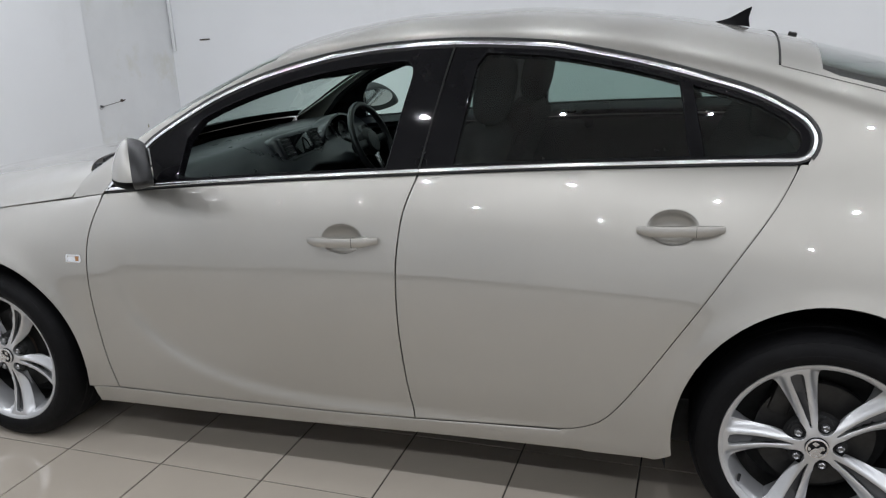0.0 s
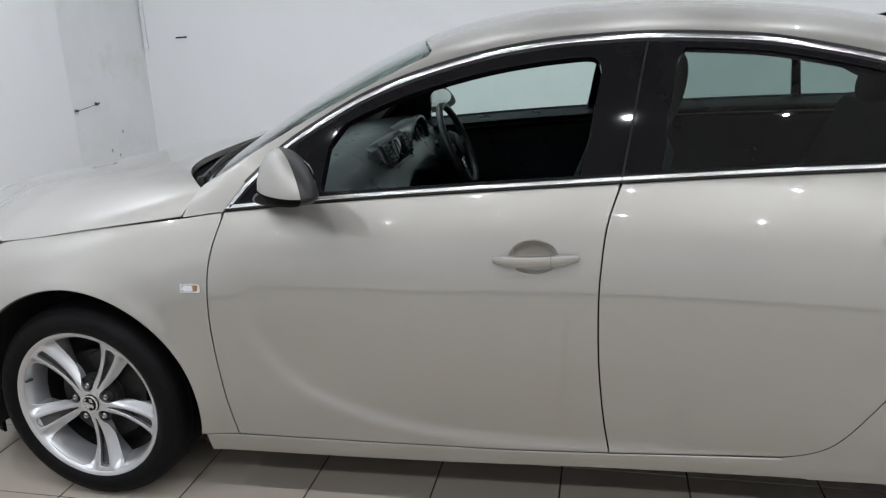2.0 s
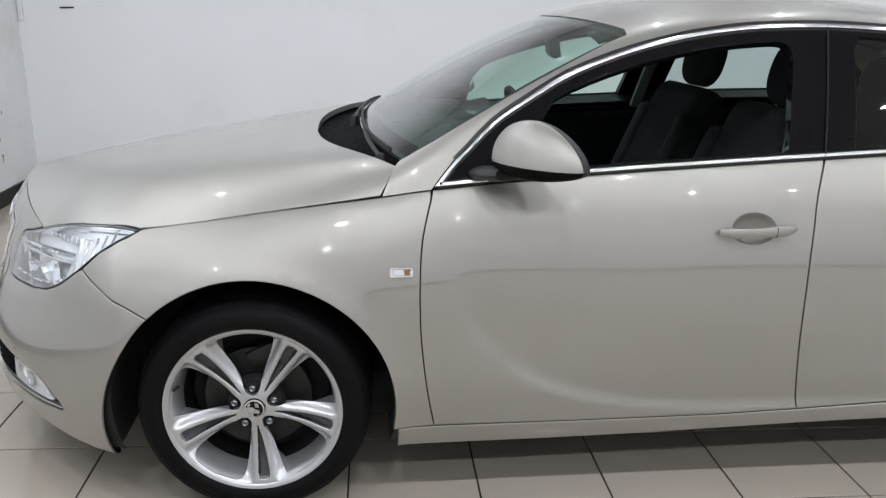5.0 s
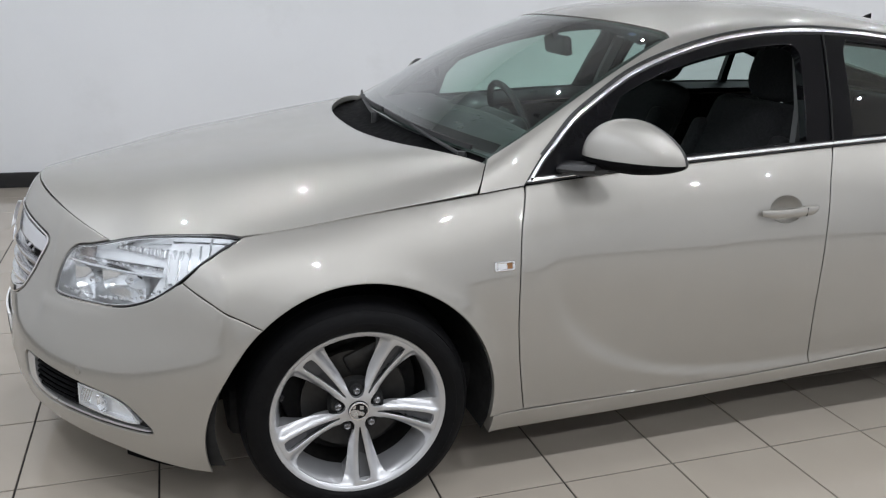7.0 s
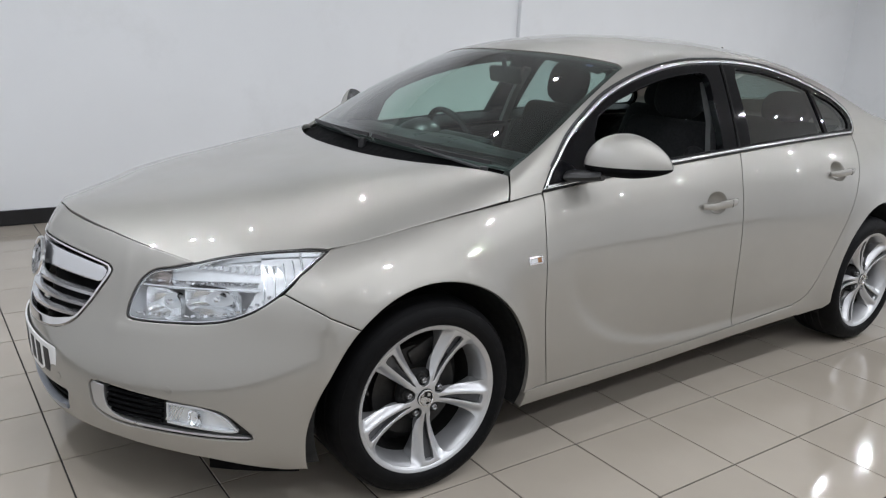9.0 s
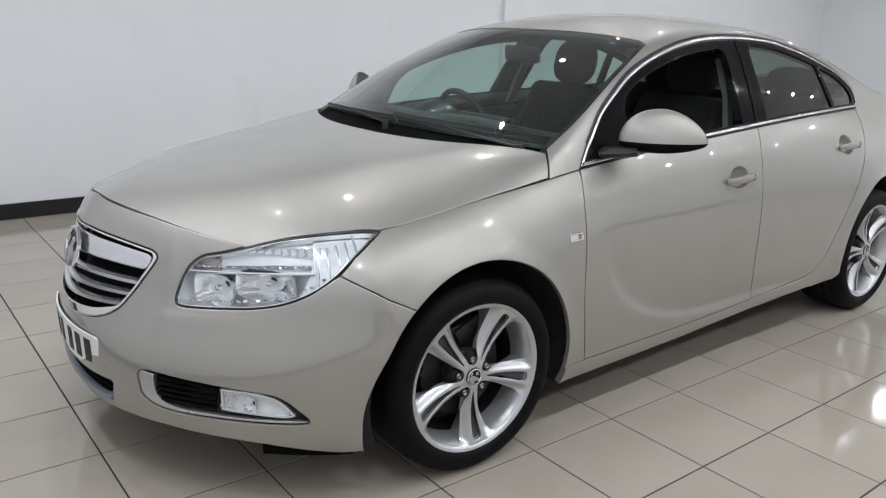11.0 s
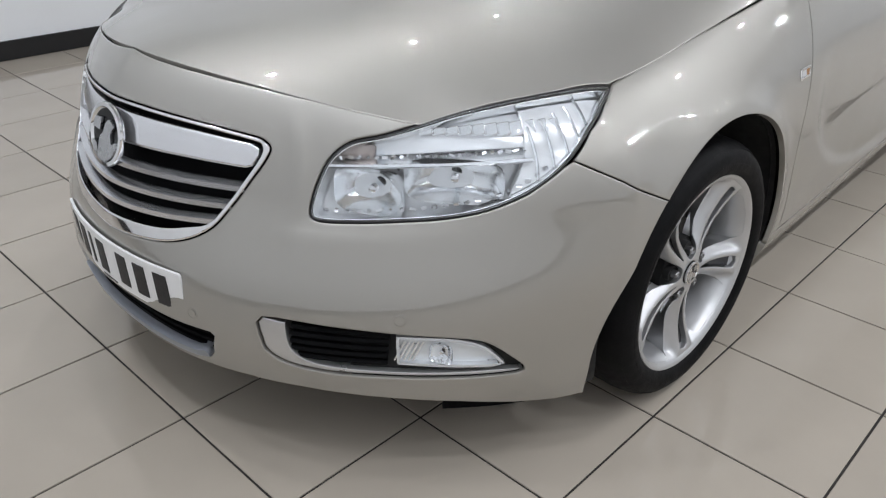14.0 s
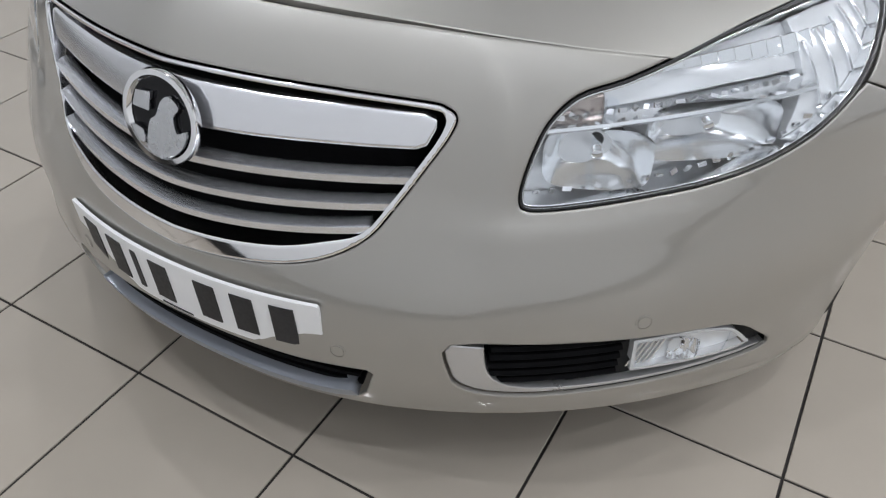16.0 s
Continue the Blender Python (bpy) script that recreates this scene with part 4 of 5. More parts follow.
for mir in (False, True):
    hl = panel("headlamp", shell, LAMP_LINE, BLACK, car, [[tuple(p) for p in shrink(resample(LAMP_LINE, 0.012), 0.0036)]], mirror=mir, step=0.012, gap=0.0005, off=-0.001, thick=0.012, roll=0, label="clear-lensed halogen headlamp with black seal")
    INNER = [tuple(p) for p in shrink(resample(LAMP_LINE, 0.012), 0.0036)]
    g = panel("lens", shell, INNER, LENS, hl, mirror=mir, step=0.03, gap=0, off=0.002, thick=0.006, roll=0.003)
    g.visible_shadow = False
    panel("housing", shell, INNER, LAMP_WHITE, hl, mirror=mir, step=0.03, gap=0, off=-0.075, thick=0, roll=0)
    RIM = [tuple(p) for p in shrink(resample(LAMP_LINE, 0.02), 0.0065)]
    panel("bezel", shell, INNER, LAMP_SILVER, hl, [RIM], mirror=mir, step=0.02, gap=0, off=-0.005, thick=0.065, roll=0.002)
    bowl(-.572, .662, .072, .047, .06, mir, hl, 0.024, (-1, -.45, 0.05))
    bowl(-.40, .690, .094, .045, .055, mir, hl, 0.028, (-1, -.75, 0.05), "wide_reflector")
    # bright end of the lamp with a few raised ribs
    END = [(p, float(LAMP_FOOT(p)) + .008) for p in np.linspace(-.29, -.165, 6)] + [(-.075, .783), (.0, .813), (.03, .8255), (-.01, .8295), (-.13, .825), (-.2, .817), (-.215, .79), (-.235, .75)]
    end = panel("lamp_end", shell, END, LAMP_WHITE, hl, mirror=mir, step=0.02, gap=0, off=-0.024, thick=0.03, roll=0.003)
    for k in range(5):
        path = []
        for t in np.linspace(0, 1, 6):
            p0 = -.225 + .042 * k + .02 * t
            o, n = normal_at(shell, p0, float(LAMP_FOOT(p0 - .01)) + .015 + (.083 - .014 * k) * t)
            o = o - n * 0.022
            path.append((o[0], -o[1] if mir else o[1], o[2]))
        part("lamp_rib", sweep(path, ring_shape(.004, 6, .003), up=(0, 1, 0)), LAMP_SILVER, end)
    # added chrome chips along the divider and the foot, standing in for lens sparkles
    glints, rng = bmesh.new(), random.Random(11)
    for k in range(46):
        if k < 24:
            p0, z0 = -.64 + .0175 * k, .722 + .0013 * k
        else:
            p0 = -.655 + .0215 * (k - 24)
            z0 = float(LAMP_FOOT(p0)) + .019
        o, n = normal_at(shell, p0, z0)
        m = basis(o - n * 0.02, n) @ pose(0, 0, 0, rng.uniform(-40, 40), rng.uniform(-40, 40), rng.uniform(-30, 30))
        box((rng.uniform(.006, .013), rng.uniform(.004, .008), .004), mirrored(m) if mir else m, 0, 1, glints)
    part("prism_strip", glints, CHROME, hl, smooth=False)["kind"] = "stuff"
    o, n = normal_at(shell, -.60, .738)
    m = basis(o - n * 0.045, n)
    part("indicator_box", box((.085, .03, .03), mirrored(m) if mir else m, .006), AMBER_GLASS, hl, "faintly amber indicator bowl")
    # shelf between the upper and lower lamps
    path = []
    for t in np.linspace(0, 1, 15):
        o, n = normal_at(shell, -.655 + .43 * t, .712 + .03 * t)
        o = o - n * 0.03
        path.append((o[0], -o[1] if mir else o[1], o[2]))
    part("divider", sweep(path, [(-.022, -.005), (.02, -.004), (.022, 0), (.02, .004), (-.022, .005)]), LAMP_SILVER, hl)
    UP = [(-.62, .725), (-.5, .738), (-.36, .752), (-.2, .762), (-.11, .772), (-.06, .79), (-.1, .825), (-.25, .8145), (-.36, .7995), (-.45, .78), (-.53, .760), (-.6, .745)]
    panel("upper_reflector", shell, UP, LAMP_WHITE, hl, mirror=mir, step=0.02, gap=0, off=-0.036, thick=0.02, roll=0.003)
    # row of cut teeth along the top of the upper compartment
    for a in range(11):
        o, n = normal_at(shell, -.435 + .0295 * a, .781 + .0022 * a - .00011 * a * a)
        m = basis(o - n * 0.03, n) @ pose(0, 0, 0, 14, -22, 6)
        part("lamp_tooth", box((.028, .012 + .0022 * a, .008), mirrored(m) if mir else m, .0015, 1), LAMP_SILVER, hl)
    o, n = normal_at(shell, -.545, .738)
    m = basis(o - n * 0.03, n)
    part("indicator_bulb", lathe([(0, .008), (.008, .005), (.009, -.01), (.009, -.02)], 16, mirrored(m) if mir else m), LENS, hl)
    # fog recess
    fog = panel("fog_recess", shell, FOG, SCUTTLE, car, mirror=mir, step=0.04, gap=-0.006, off=-0.045, thick=0, roll=0, label="black slotted fog-lamp recess with silver scoop")
    LIP = FOG[:25] + spline([(-.207, .302), (-.24, .306), (-.385, .307), (-.49, .309), (-.58, .311), (-.632, .318), (-.662, .335), (-.678, .36), (-.686, .403)], 4)[1:]
    panel("silver_scoop", shell, LIP, SCOOP, fog, mirror=mir, step=0.014, gap=0.002, off=-0.005, thick=0.036, roll=0.004)
    for z in (.325, .342, .359, .376, .393):
        path = []
        for p in np.linspace(-.676, -.474, 8):
            o, n = normal_at(shell, p, z)
            o = o - n * 0.022
            path.append((o[0], -o[1] if mir else o[1], o[2]))
        part("recess_slat", sweep(path, [(-.014, -.0045), (.01, -.0055), (.014, 0), (.01, .0055), (-.014, .0045)]), SCUTTLE, fog)
    fl = panel("fog_lamp", shell, FOG_LENS, LAMP_WHITE, car, mirror=mir, step=0.02, gap=0.002, off=-0.018, thick=0, roll=0, label="clear fog lamp")
    g = panel("fog_lens", shell, FOG_LENS, LENS, fl, mirror=mir, step=0.02, gap=0.001, off=-0.003, thick=0.004, roll=0.002)
    g.visible_shadow = False
    panel("fog_rim", shell, FOG_LENS, LAMP_SHELL, fl, [[tuple(p) for p in shrink(resample(FOG_LENS, 0.012), 0.006)]], mirror=mir, step=0.012, gap=0, off=-0.005, thick=0.016, roll=0)
    bowl(-.372, .352, .024, .024, .014, mir, fl, 0.006, (-1, -.6, 0), "fog_reflector")
    for p in (-.452, -.443, -.434, -.425, -.416):
        o, n = normal_at(shell, p, .358)
        m = basis(o - n * 0.014, n) @ pose(0, 0, 0, 0, 0, -25)
        part("fog_flute", box((.003, .05, .010), mirrored(m) if mir else m), LAMP_SILVER, fl)
    for p, z in ((-.906, .372), (-.46, .432)):
        o, n = normal_at(shell, p, z)
        m = basis(o, n)
        part("parking_sensor", lathe([(.0135, -.006), (.0135, .0005), (.0115, .0008), (.0112, -.0004), (.010, -.0004), (.0098, .0012), (0, .0018)], 24, mirrored(m) if mir else m), PAINT, car)
    # side repeater
    rep = panel("side_repeater", shell, [(.736, .727), (.794, .728), (.797, .732), (.796, .752), (.792, .756), (.736, .755), (.733, .75), (.733, .731)], CHROME, car, [[(.742, .733), (.788, .734), (.788, .75), (.742, .749)]], mirror=mir, step=0.01, gap=0, off=0.004, thick=0.006, roll=0.002, label="small chrome-framed side indicator")
    panel("repeater_lens", shell, [(.742, .733), (.772, .7335), (.772, .7495), (.742, .749)], LAMP_SHELL, rep, mirror=mir, step=0.02, gap=-.001, off=0.002, thick=0.004, roll=0)
    panel("amber_insert", shell, [(.772, .7335), (.788, .734), (.788, .75), (.772, .7495)], AMBER, rep, mirror=mir, step=0.02, gap=-.001, off=0.002, thick=0.004, roll=0)
    # door handles
    for x0, x1, z0, z1 in ((1.31, 1.533, .846, .855), (2.283, 2.5, .916, .924)):
        path, sc = [], []
        for t in np.linspace(0, 1, 17):
            x, z = x0 + (x1 - x0) * t, z0 + (z1 - z0) * t
            base = float(half_width(np.array(x0), np.array(z0))) * (1 - t) + float(half_width(np.array(x1), np.array(z1))) * t
            y = -(base + 0.008 + 0.022 * (1 - (2 * t - 1) ** 4))
            path.append((x, -y if mir else y, z))
            sc.append(0.62 + 0.38 * min(1, 6 * min(t, 1 - t)))
        h = part("door_handle", sweep(path, [(-.010, -.010), (-.006, -.014), (.006, -.014), (.010, -.008), (.011, .006), (.007, .014), (-.006, .014), (-.010, .010)], scales=sc), PAINT, car)
        px, py, pz = path[11]
        part("handle_joint", box((.001, .0222, .0278), pose(px, py, pz)), DARK, h)

# ---- the car: windows, wipers, mirrors ----
for y0, y1, x0, x1 in ((-.66, .0, -.004, .008), (.03, .66, .008, -.004)):
    path = []
    for t in np.linspace(0, 1, 14):
        y = y0 + (y1 - y0) * t
        x = float(FOOT(y)) + x0 + (x1 - x0) * t + .012
        path.append(tuple(crown(np.array([x]), np.array([y]))[0] + np.array((-.006, 0, .006))))
    w = part("wiper", sweep(path, [(-.005, -.007), (.005, -.007), (.003, .007), (-.003, .007)]), BLACK, car)
    arm = [(path[k][0] - .03 + .004 * k, path[k][1], path[k][2] - .022 + .0032 * k) for k in (0, 1, 3, 5, 7)]
    part("wiper_arm", sweep(arm, ring_shape(.008, 8, .005)), BLACK, w)
    part("spindle", lathe([(0, .012), (.012, .01), (.015, 0), (.016, -.03)], 16, pose(*arm[0])), BLACK, w)
fin = bmesh.new()
prof = spline([(2.45, 0), (2.505, .019), (2.548, .046), (2.574, .062), (2.582, .062), (2.574, .03), (2.578, 0)], 4)
zf = float(crown(np.array([2.51]), np.array([0.0]))[0][2])
rows = []
for k, sgn in ((0, -1), (1, 1)):
    rows.append([fin.verts.new((x, sgn * (0.024 * max(1 - z / .066, 0.06)), zf - 0.14 * (x - 2.51) + z - .002)) for x, z in prof])
fin.faces.new(rows[0])
fin.faces.new(rows[1])
for a, b in zip(range(len(prof)), list(range(1, len(prof))) + [0]):
    fin.faces.new((rows[0][a], rows[0][b], rows[1][b], rows[1][a]))
part("antenna_fin", fin, BLACK_GLOSS, car, "black shark-fin aerial")


def mirror_housing(mir):
    s = 1 if mir else -1
    out, fore, mid = np.array((.64, -.768, 0)), np.array((-.768, -.64, 0)), np.array((.767, -.948, 1.046))
    def surf(a, b):                                  # a: round the upright axis, b: height -1 to 1
        c = math.cos(b * math.pi / 2) ** 0.9
        u, v = .15 * c * math.cos(a), .073 * c * math.sin(a)
        rise = math.sin(abs(b) * math.pi / 2)
        up = .116 * rise if b > 0 else -.038 * rise
        up *= 1 - .26 * max(u / .15, 0) ** 1.5
        v *= (1 - .42 * max(b, 0)) if v > 0 else 1
        p = mid + out * (u - .012 * max(b, 0)) + fore * (max(v, -.045) + .012 * max(b, 0)) + np.array((0, 0, up + .004 * u / .15))
        return p, math.sin(a) < 0.2
    def shells(b0, b1, n, A=64):
        P, cutoff = zip(*[surf(2 * math.pi * i / A, b0 + (b1 - b0) * j / n) for j in range(n + 1) for i in range(A)])
        kinds = {False: bmesh.new(), True: bmesh.new()}
        for rear, bm in kinds.items():
            vs = {}
            for j in range(n):
                for i in range(A):
                    ids = (j * A + i, j * A + (i + 1) % A, (j + 1) * A + (i + 1) % A, (j + 1) * A + i)
                    if all(cutoff[k] for k in ids) != rear:
                        continue
                    for k in ids:
                        if k not in vs:
                            vs[k] = bm.verts.new(P[k] * np.array((1, s * -1, 1)))
                    bm.faces.new([vs[k] for k in ids])
            bmesh.ops.remove_doubles(bm, verts=bm.verts, dist=1e-5)
        return kinds[False], kinds[True]
    cap, rear = shells(0.02, 1, 24)
    low, low_rear = shells(-1, 0.015, 10)
    h = part("door_mirror", cap, PAINT, car, "body-coloured door mirror on a black foot")
    part("rear_housing", rear, BLACK, h)
    part("lower_shell", low, SCUTTLE, h)
    part("lower_rim", low_rear, BLACK, h)
    path = [(.70, s * .90, 1.015), (.675, s * .86, 1.005), (.66, s * .82, 1.0), (.65, s * .79, .995)]
    part("mirror_foot", sweep(path, ring_shape(.05, 14, .02)), BLACK, h)
    flip = np.array((1, -s, 1))
    m = basis((mid - fore * .0465 + np.array((0, 0, .038))) * flip, -fore * flip)
    part("mirror_glass", lathe([(0, 0), (.07, 0), (.072, -.004)], 28, m @ Matrix.Diagonal((1.35, .62, 1, 1))), CHROME, h)
    return h


for mir in (False, True):
    mirror_housing(mir)

# ---- the car: wheels ----
def wheel():
    """Built lying on the local z axis, face up (z), hub at the origin."""
    w = tagged(new("wheel"), "", "")
    R, r = 0.331, 0.252
    tp = [(r - .004, .012), (r + .004, .022), (r + .014, .027), (.278, .030), (.296, .027), (.310, .018), (.321, .004), (.327, -.012), (.330, -.03), (R, -.06), (R, -.105), (R, -.15), (.330, -.18), (.327, -.2), (.318, -.218), (.29, -.232), (.25, -.235), (r, -.225), (r - .01, -.2)]
    tyre = part("tyre", lathe(tp, 72), RUBBER, w, "black low-profile tyre")
    for zz in (-.05, -.09, -.13, -.165):
        part("groove", lathe([(R + .0006, zz - .004), (R + .0008, zz), (R + .0006, zz + .004)], 72), DARK, tyre)
    for rr in (.282, .314):
        part("sidewall_ring", lathe([(rr - .002, .0285 if rr < .3 else .0135), (rr, .0298 if rr < .3 else .0150), (rr + .002, .0282 if rr < .3 else .0125)], 72), RUBBER, tyre)
    rim = part("rim", lathe([(.2165, -.075), (.219, -.05), (.225, -.018), (.231, .0), (.237, .010), (.243, .017), (.251, .019), (.2555, .013), (.254, .004), (.247, -.004)], 72), ALLOY, w, "silver alloy rim with five paired spokes")
    part("barrel", lathe([(.2, -.2), (.21, -.12), (.2162, -.075)], 60), STEEL, rim, "brake-dusted inner barrel")
    c36, s36 = math.cos(math.pi / 5), math.sin(math.pi / 5)
    half = [(.2395 * math.cos(a), .2395 * math.sin(a)) for a in np.linspace(0, math.pi / 5, 10)] + [(.235 * c36, .235 * s36)]
    half += spline([(.2345 * c36, .2345 * s36), (.2062, .1096), (.2165, .0873), (.2195, .0745), (.2165, .063), (.206, .0548), (.19, .0495), (.165, .0435), (.14, .0385), (.12, .0345), (.095, .0288), (.078, .0242), (.068, .0200), (.058, .0165), (.049, .0152), (.041, .0166), (.035, .0195), (.039 * c36, .039 * s36)], 4)[1:]
    half += [(.03 * c36, .03 * s36)] + [(.03 * math.cos(a), .03 * math.sin(a)) for a in np.linspace(math.pi / 5, 0, 5)[1:]]
    outline = half + [(u, -v) for u, v in reversed(half) if abs(v) > 1e-6]
    slot = spline([(.058, .0018), (.09, .0050), (.12, .0080), (.15, .0110), (.18, .0140), (.207, .0164), (.222, .0150)], 3)
    slot += [(.2262, 0)] + [(u, -v) for u, v in reversed(slot)]
    for k in range(5):
        a0 = 2 * math.pi * k / 5
        def face(u, v, a0=a0):
            u, v = np.asarray(u, float), np.asarray(v, float)
            r = np.hypot(u, v)
            t = np.clip((r - .046) / .187, 0, 1)
            line = .0065 + .0195 * t
            drop = .024 * np.clip((np.abs(v) - line - .0055) / .014, 0, 1) ** 1.1
            drop = drop * (1 - np.clip((r - .215) / .022, 0, 1) ** 2) * np.clip((r - .06) / .03, 0, 1)
            groove = .006 * np.clip(1 - np.abs(v) / np.maximum(line - .005, .002), 0, 1) * np.clip((r - .05) / .04, 0, 1) * np.clip((.228 - r) / .02, 0, 1)
            z = -.004 + .0165 * t ** 1.5 - .012 * np.sin(math.pi * t) - drop - groove
            return np.stack([math.cos(a0) * u - math.sin(a0) * v, math.sin(a0) * u + math.cos(a0) * v, z], -1)
        spoke = panel("spoke", face, outline, ALLOY, rim, [slot], step=0.006, gap=0, thick=0.046, roll=0.0022, centre=(0, 0, -1))
        # recess floor, coloured darker for the shade in the slot
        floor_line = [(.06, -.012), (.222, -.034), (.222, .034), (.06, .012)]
        panel("web", face, floor_line, SHADED_WEB, spoke, step=0.02, gap=0, off=-0.018, thick=0, roll=0, centre=(0, 0, -1))
        a1 = a0 + math.pi / 5
        cx, cy = .059 * math.cos(a1), .059 * math.sin(a1)
        # well floor in black, the shade of the pocket put into its colour
        part("lug_well", lathe([(0, -.019), (.0195, -.019), (.021, -.04)], 20, pose(cx, cy, 0)), DARK, rim)
        part("lug_bolt", lathe([(0, -.007), (.004, -.007), (.0075, -.004), (.0105, -.007), (.0105, -.024), (.0145, -.026), (.0145, -.03)], 6, pose(cx, cy, 0)), LUG, rim)
    # hub blackened likewise, so the pockets stay in shade
    part("hub", lathe([(0, -.008), (.032, -.006), (.038, -.014), (.07, -.03), (.08, -.036), (.082, -.06)], 48), DARK, rim)
    part("valve", lathe([(0, .012), (.004, .011), (.0045, -.012)], 10, pose(.224 * math.cos(-1.95), .224 * math.sin(-1.95), 0) @ pose(0, 0, 0, 20, 0, 0)), BLACK, rim)
    badge(pose(0, 0, -.001), .029, rim, "centre_cap")
    disc = part("brake_disc", lathe([(.07, -.085), (.075, -.075), (.155, -.075), (.157, -.09), (.155, -.1), (.07, -.1)], 48), STEEL, w, "worn steel brake disc")
    part("disc_bell", lathe([(0, -.055), (.068, -.055), (.072, -.06), (.075, -.09)], 40), RUST, disc)
    part("caliper", box((.06, .14, .07), pose(-.135, .05, -.1, 0, 0, 20), .012), STEEL, w)
    # flat black disc added for the shade inside the wheel
    part("inner_drum", lathe([(0, -.13), (.2, -.13)], 40), DARK, w)
    return w


wheel_one = wheel()
wheel_one.parent = car
spin = {(0, False): -85, (1, False): -36, (0, True): 10, (1, True): 40}
first = True
for (axle, mir), deg in spin.items():
    cx = BASE * axle
    m = pose(cx, (1 if mir else -1) * .884, 0.331, 90, 0, (180 if mir else 0) - (2.5 if axle == 0 else 0)) @ pose(0, 0, 0, 0, 0, deg)
    if first:
        wheel_one.matrix_basis = m
        first = False
    else:
        w = copy_thing(wheel_one, m)

# ---- the car: cabin ----
PALE = material("grey_lining", (0.14, 0.14, 0.14), 0.7, vary=0.05, scale=20)

def cushion(half, m, N=28):
    """A plump rounded block."""
    f = lambda v, e: math.copysign(abs(v) ** e, v)
    bm, rings = bmesh.new(), []
    for j in range(1, N // 2):
        b = math.pi * (j / (N // 2) - .5)
        rings.append([bm.verts.new(m @ Vector((half[0] * f(math.cos(b), .7) * f(math.cos(2 * math.pi * i / N), .75), half[1] * f(math.cos(b), .7) * f(math.sin(2 * math.pi * i / N), .75), half[2] * f(math.sin(b), .8)))) for i in range(N)])
    for u, v in zip(rings, rings[1:]):
        for i in range(N):
            bm.faces.new((u[i], u[(i + 1) % N], v[(i + 1) % N], v[i]))
    bm.faces.new(rings[0])
    bm.faces.new(rings[-1])
    return bm


def seat(x, y, name="front_seat"):
    s = part(name, box((.50, .50, .16), pose(x, y, .50, 0, -8, 0), .05, 3), CLOTH, car, "charcoal cloth seat")
    part("backrest", box((.15, .48, .62), pose(x + .31, y, .84, 0, 22, 0), .06, 3), CLOTH, s)
    for sg in (-1, 1):
        part("bolster", box((.13, .08, .48), pose(x + .25, y + sg * .22, .80, 0, 22, 0), .035, 3), CLOTH, s)
        part("headrest_post", lathe([(.006, 0), (.006, .12)], 10, pose(x + .42, y + sg * .06, 1.10, 0, 15, 0)), SATIN, s)
    part("headrest", cushion((.06, .135, .118), pose(x + .455, y, 1.243, 0, 12, 0)), CLOTH, s)
    return s


seat(1.32, -.37)
seat(1.32, .37)
bench = part("rear_bench", box((.5, 1.28, .2), pose(2.2, 0, .5, 0, -8, 0), .06, 3), CLOTH, car, "charcoal cloth rear bench")
part("bench_back", box((.16, 1.28, .62), pose(2.52, 0, .82, 0, 26, 0), .06, 3), CLOTH, bench)
for y in (-.4, .4):
    part("rear_headrest", cushion((.06, .14, .09), pose(2.64, y, 1.17, 0, 15, 0)), CLOTH, bench)
part("parcel_shelf", box((.5, 1.1, .03), pose(2.95, 0, 1.05), .01), CLOTH, car)


def dash_surf(x, y):
    x, y = np.asarray(x, float), np.asarray(y, float)
    z = 1.022 - 1.5 * np.maximum(x - .735, 0) ** 1.35 - .14 * np.maximum(.64 - x, 0) + .012 * np.exp(-(y / .22) ** 2)
    return np.stack([x + 0 * y, y + 0 * x, z], -1)


dash = panel("dashboard", dash_surf, [(.40, -.60), (.42, -.70), (.7, -.735), (.9, -.72), (.93, -.3), (.90, 0), (.93, .3), (.9, .72), (.7, .735), (.42, .70), (.40, .60)], DASH, car, step=0.04, gap=0, thick=0.3, roll=0.01, centre=(.7, 0, .3), label="charcoal moulded dashboard")
part("centre_console", box((.75, .24, .42), pose(1.25, 0, .52, 0, -12, 0), .05, 3), DASH, car)
# instrument hood: an arch that narrows towards the windscreen
hood_bm, rings = bmesh.new(), []
for x, k in ((.70, .55), (.76, .86), (.82, 1.0), (.835, 1.0), (.838, .93), (.80, .88)):
    rings.append([hood_bm.verts.new((x, .37 + .175 * k * math.cos(a), .955 + .115 * k * math.sin(a))) for a in np.linspace(-.25, math.pi + .25, 25)])
for a, b in zip(rings, rings[1:]):
    for q in range(24):
        hood_bm.faces.new((a[q], a[q + 1], b[q + 1], b[q]))
part("instrument_hood", hood_bm, DASH, dash)
part("instrument_panel", box((.012, .29, .12), pose(.80, .37, .965, 0, -18, 0), .004), BLACK, dash)
for y in (.30, .44):
    m = basis((.812, y, .975), (1, 0, .35))
    part("dial", lathe([(0, 0), (.046, 0), (.049, .012), (.053, .012), (.055, -.005)], 28, m), BLACK, dash)
    part("dial_ring", lathe([(.048, .011), (.0505, .0145), (.053, .011)], 28, m), SATIN, dash)
# centre stack: two slatted vents beside a dark display
stack = part("centre_console", box((.09, .36, .17), pose(.80, 0, .955, 0, -24, 0), .03, 3), DASH, dash)
face = pose(.80, 0, .955, 0, -24, 0) @ pose(.046, 0, 0)
part("display", box((.006, .15, .085), face @ pose(0, 0, .02), .003), BLACK_GLOSS, stack)
part("radio_panel", box((.008, .26, .05), face @ pose(0, 0, -.055), .004), BLACK, stack)
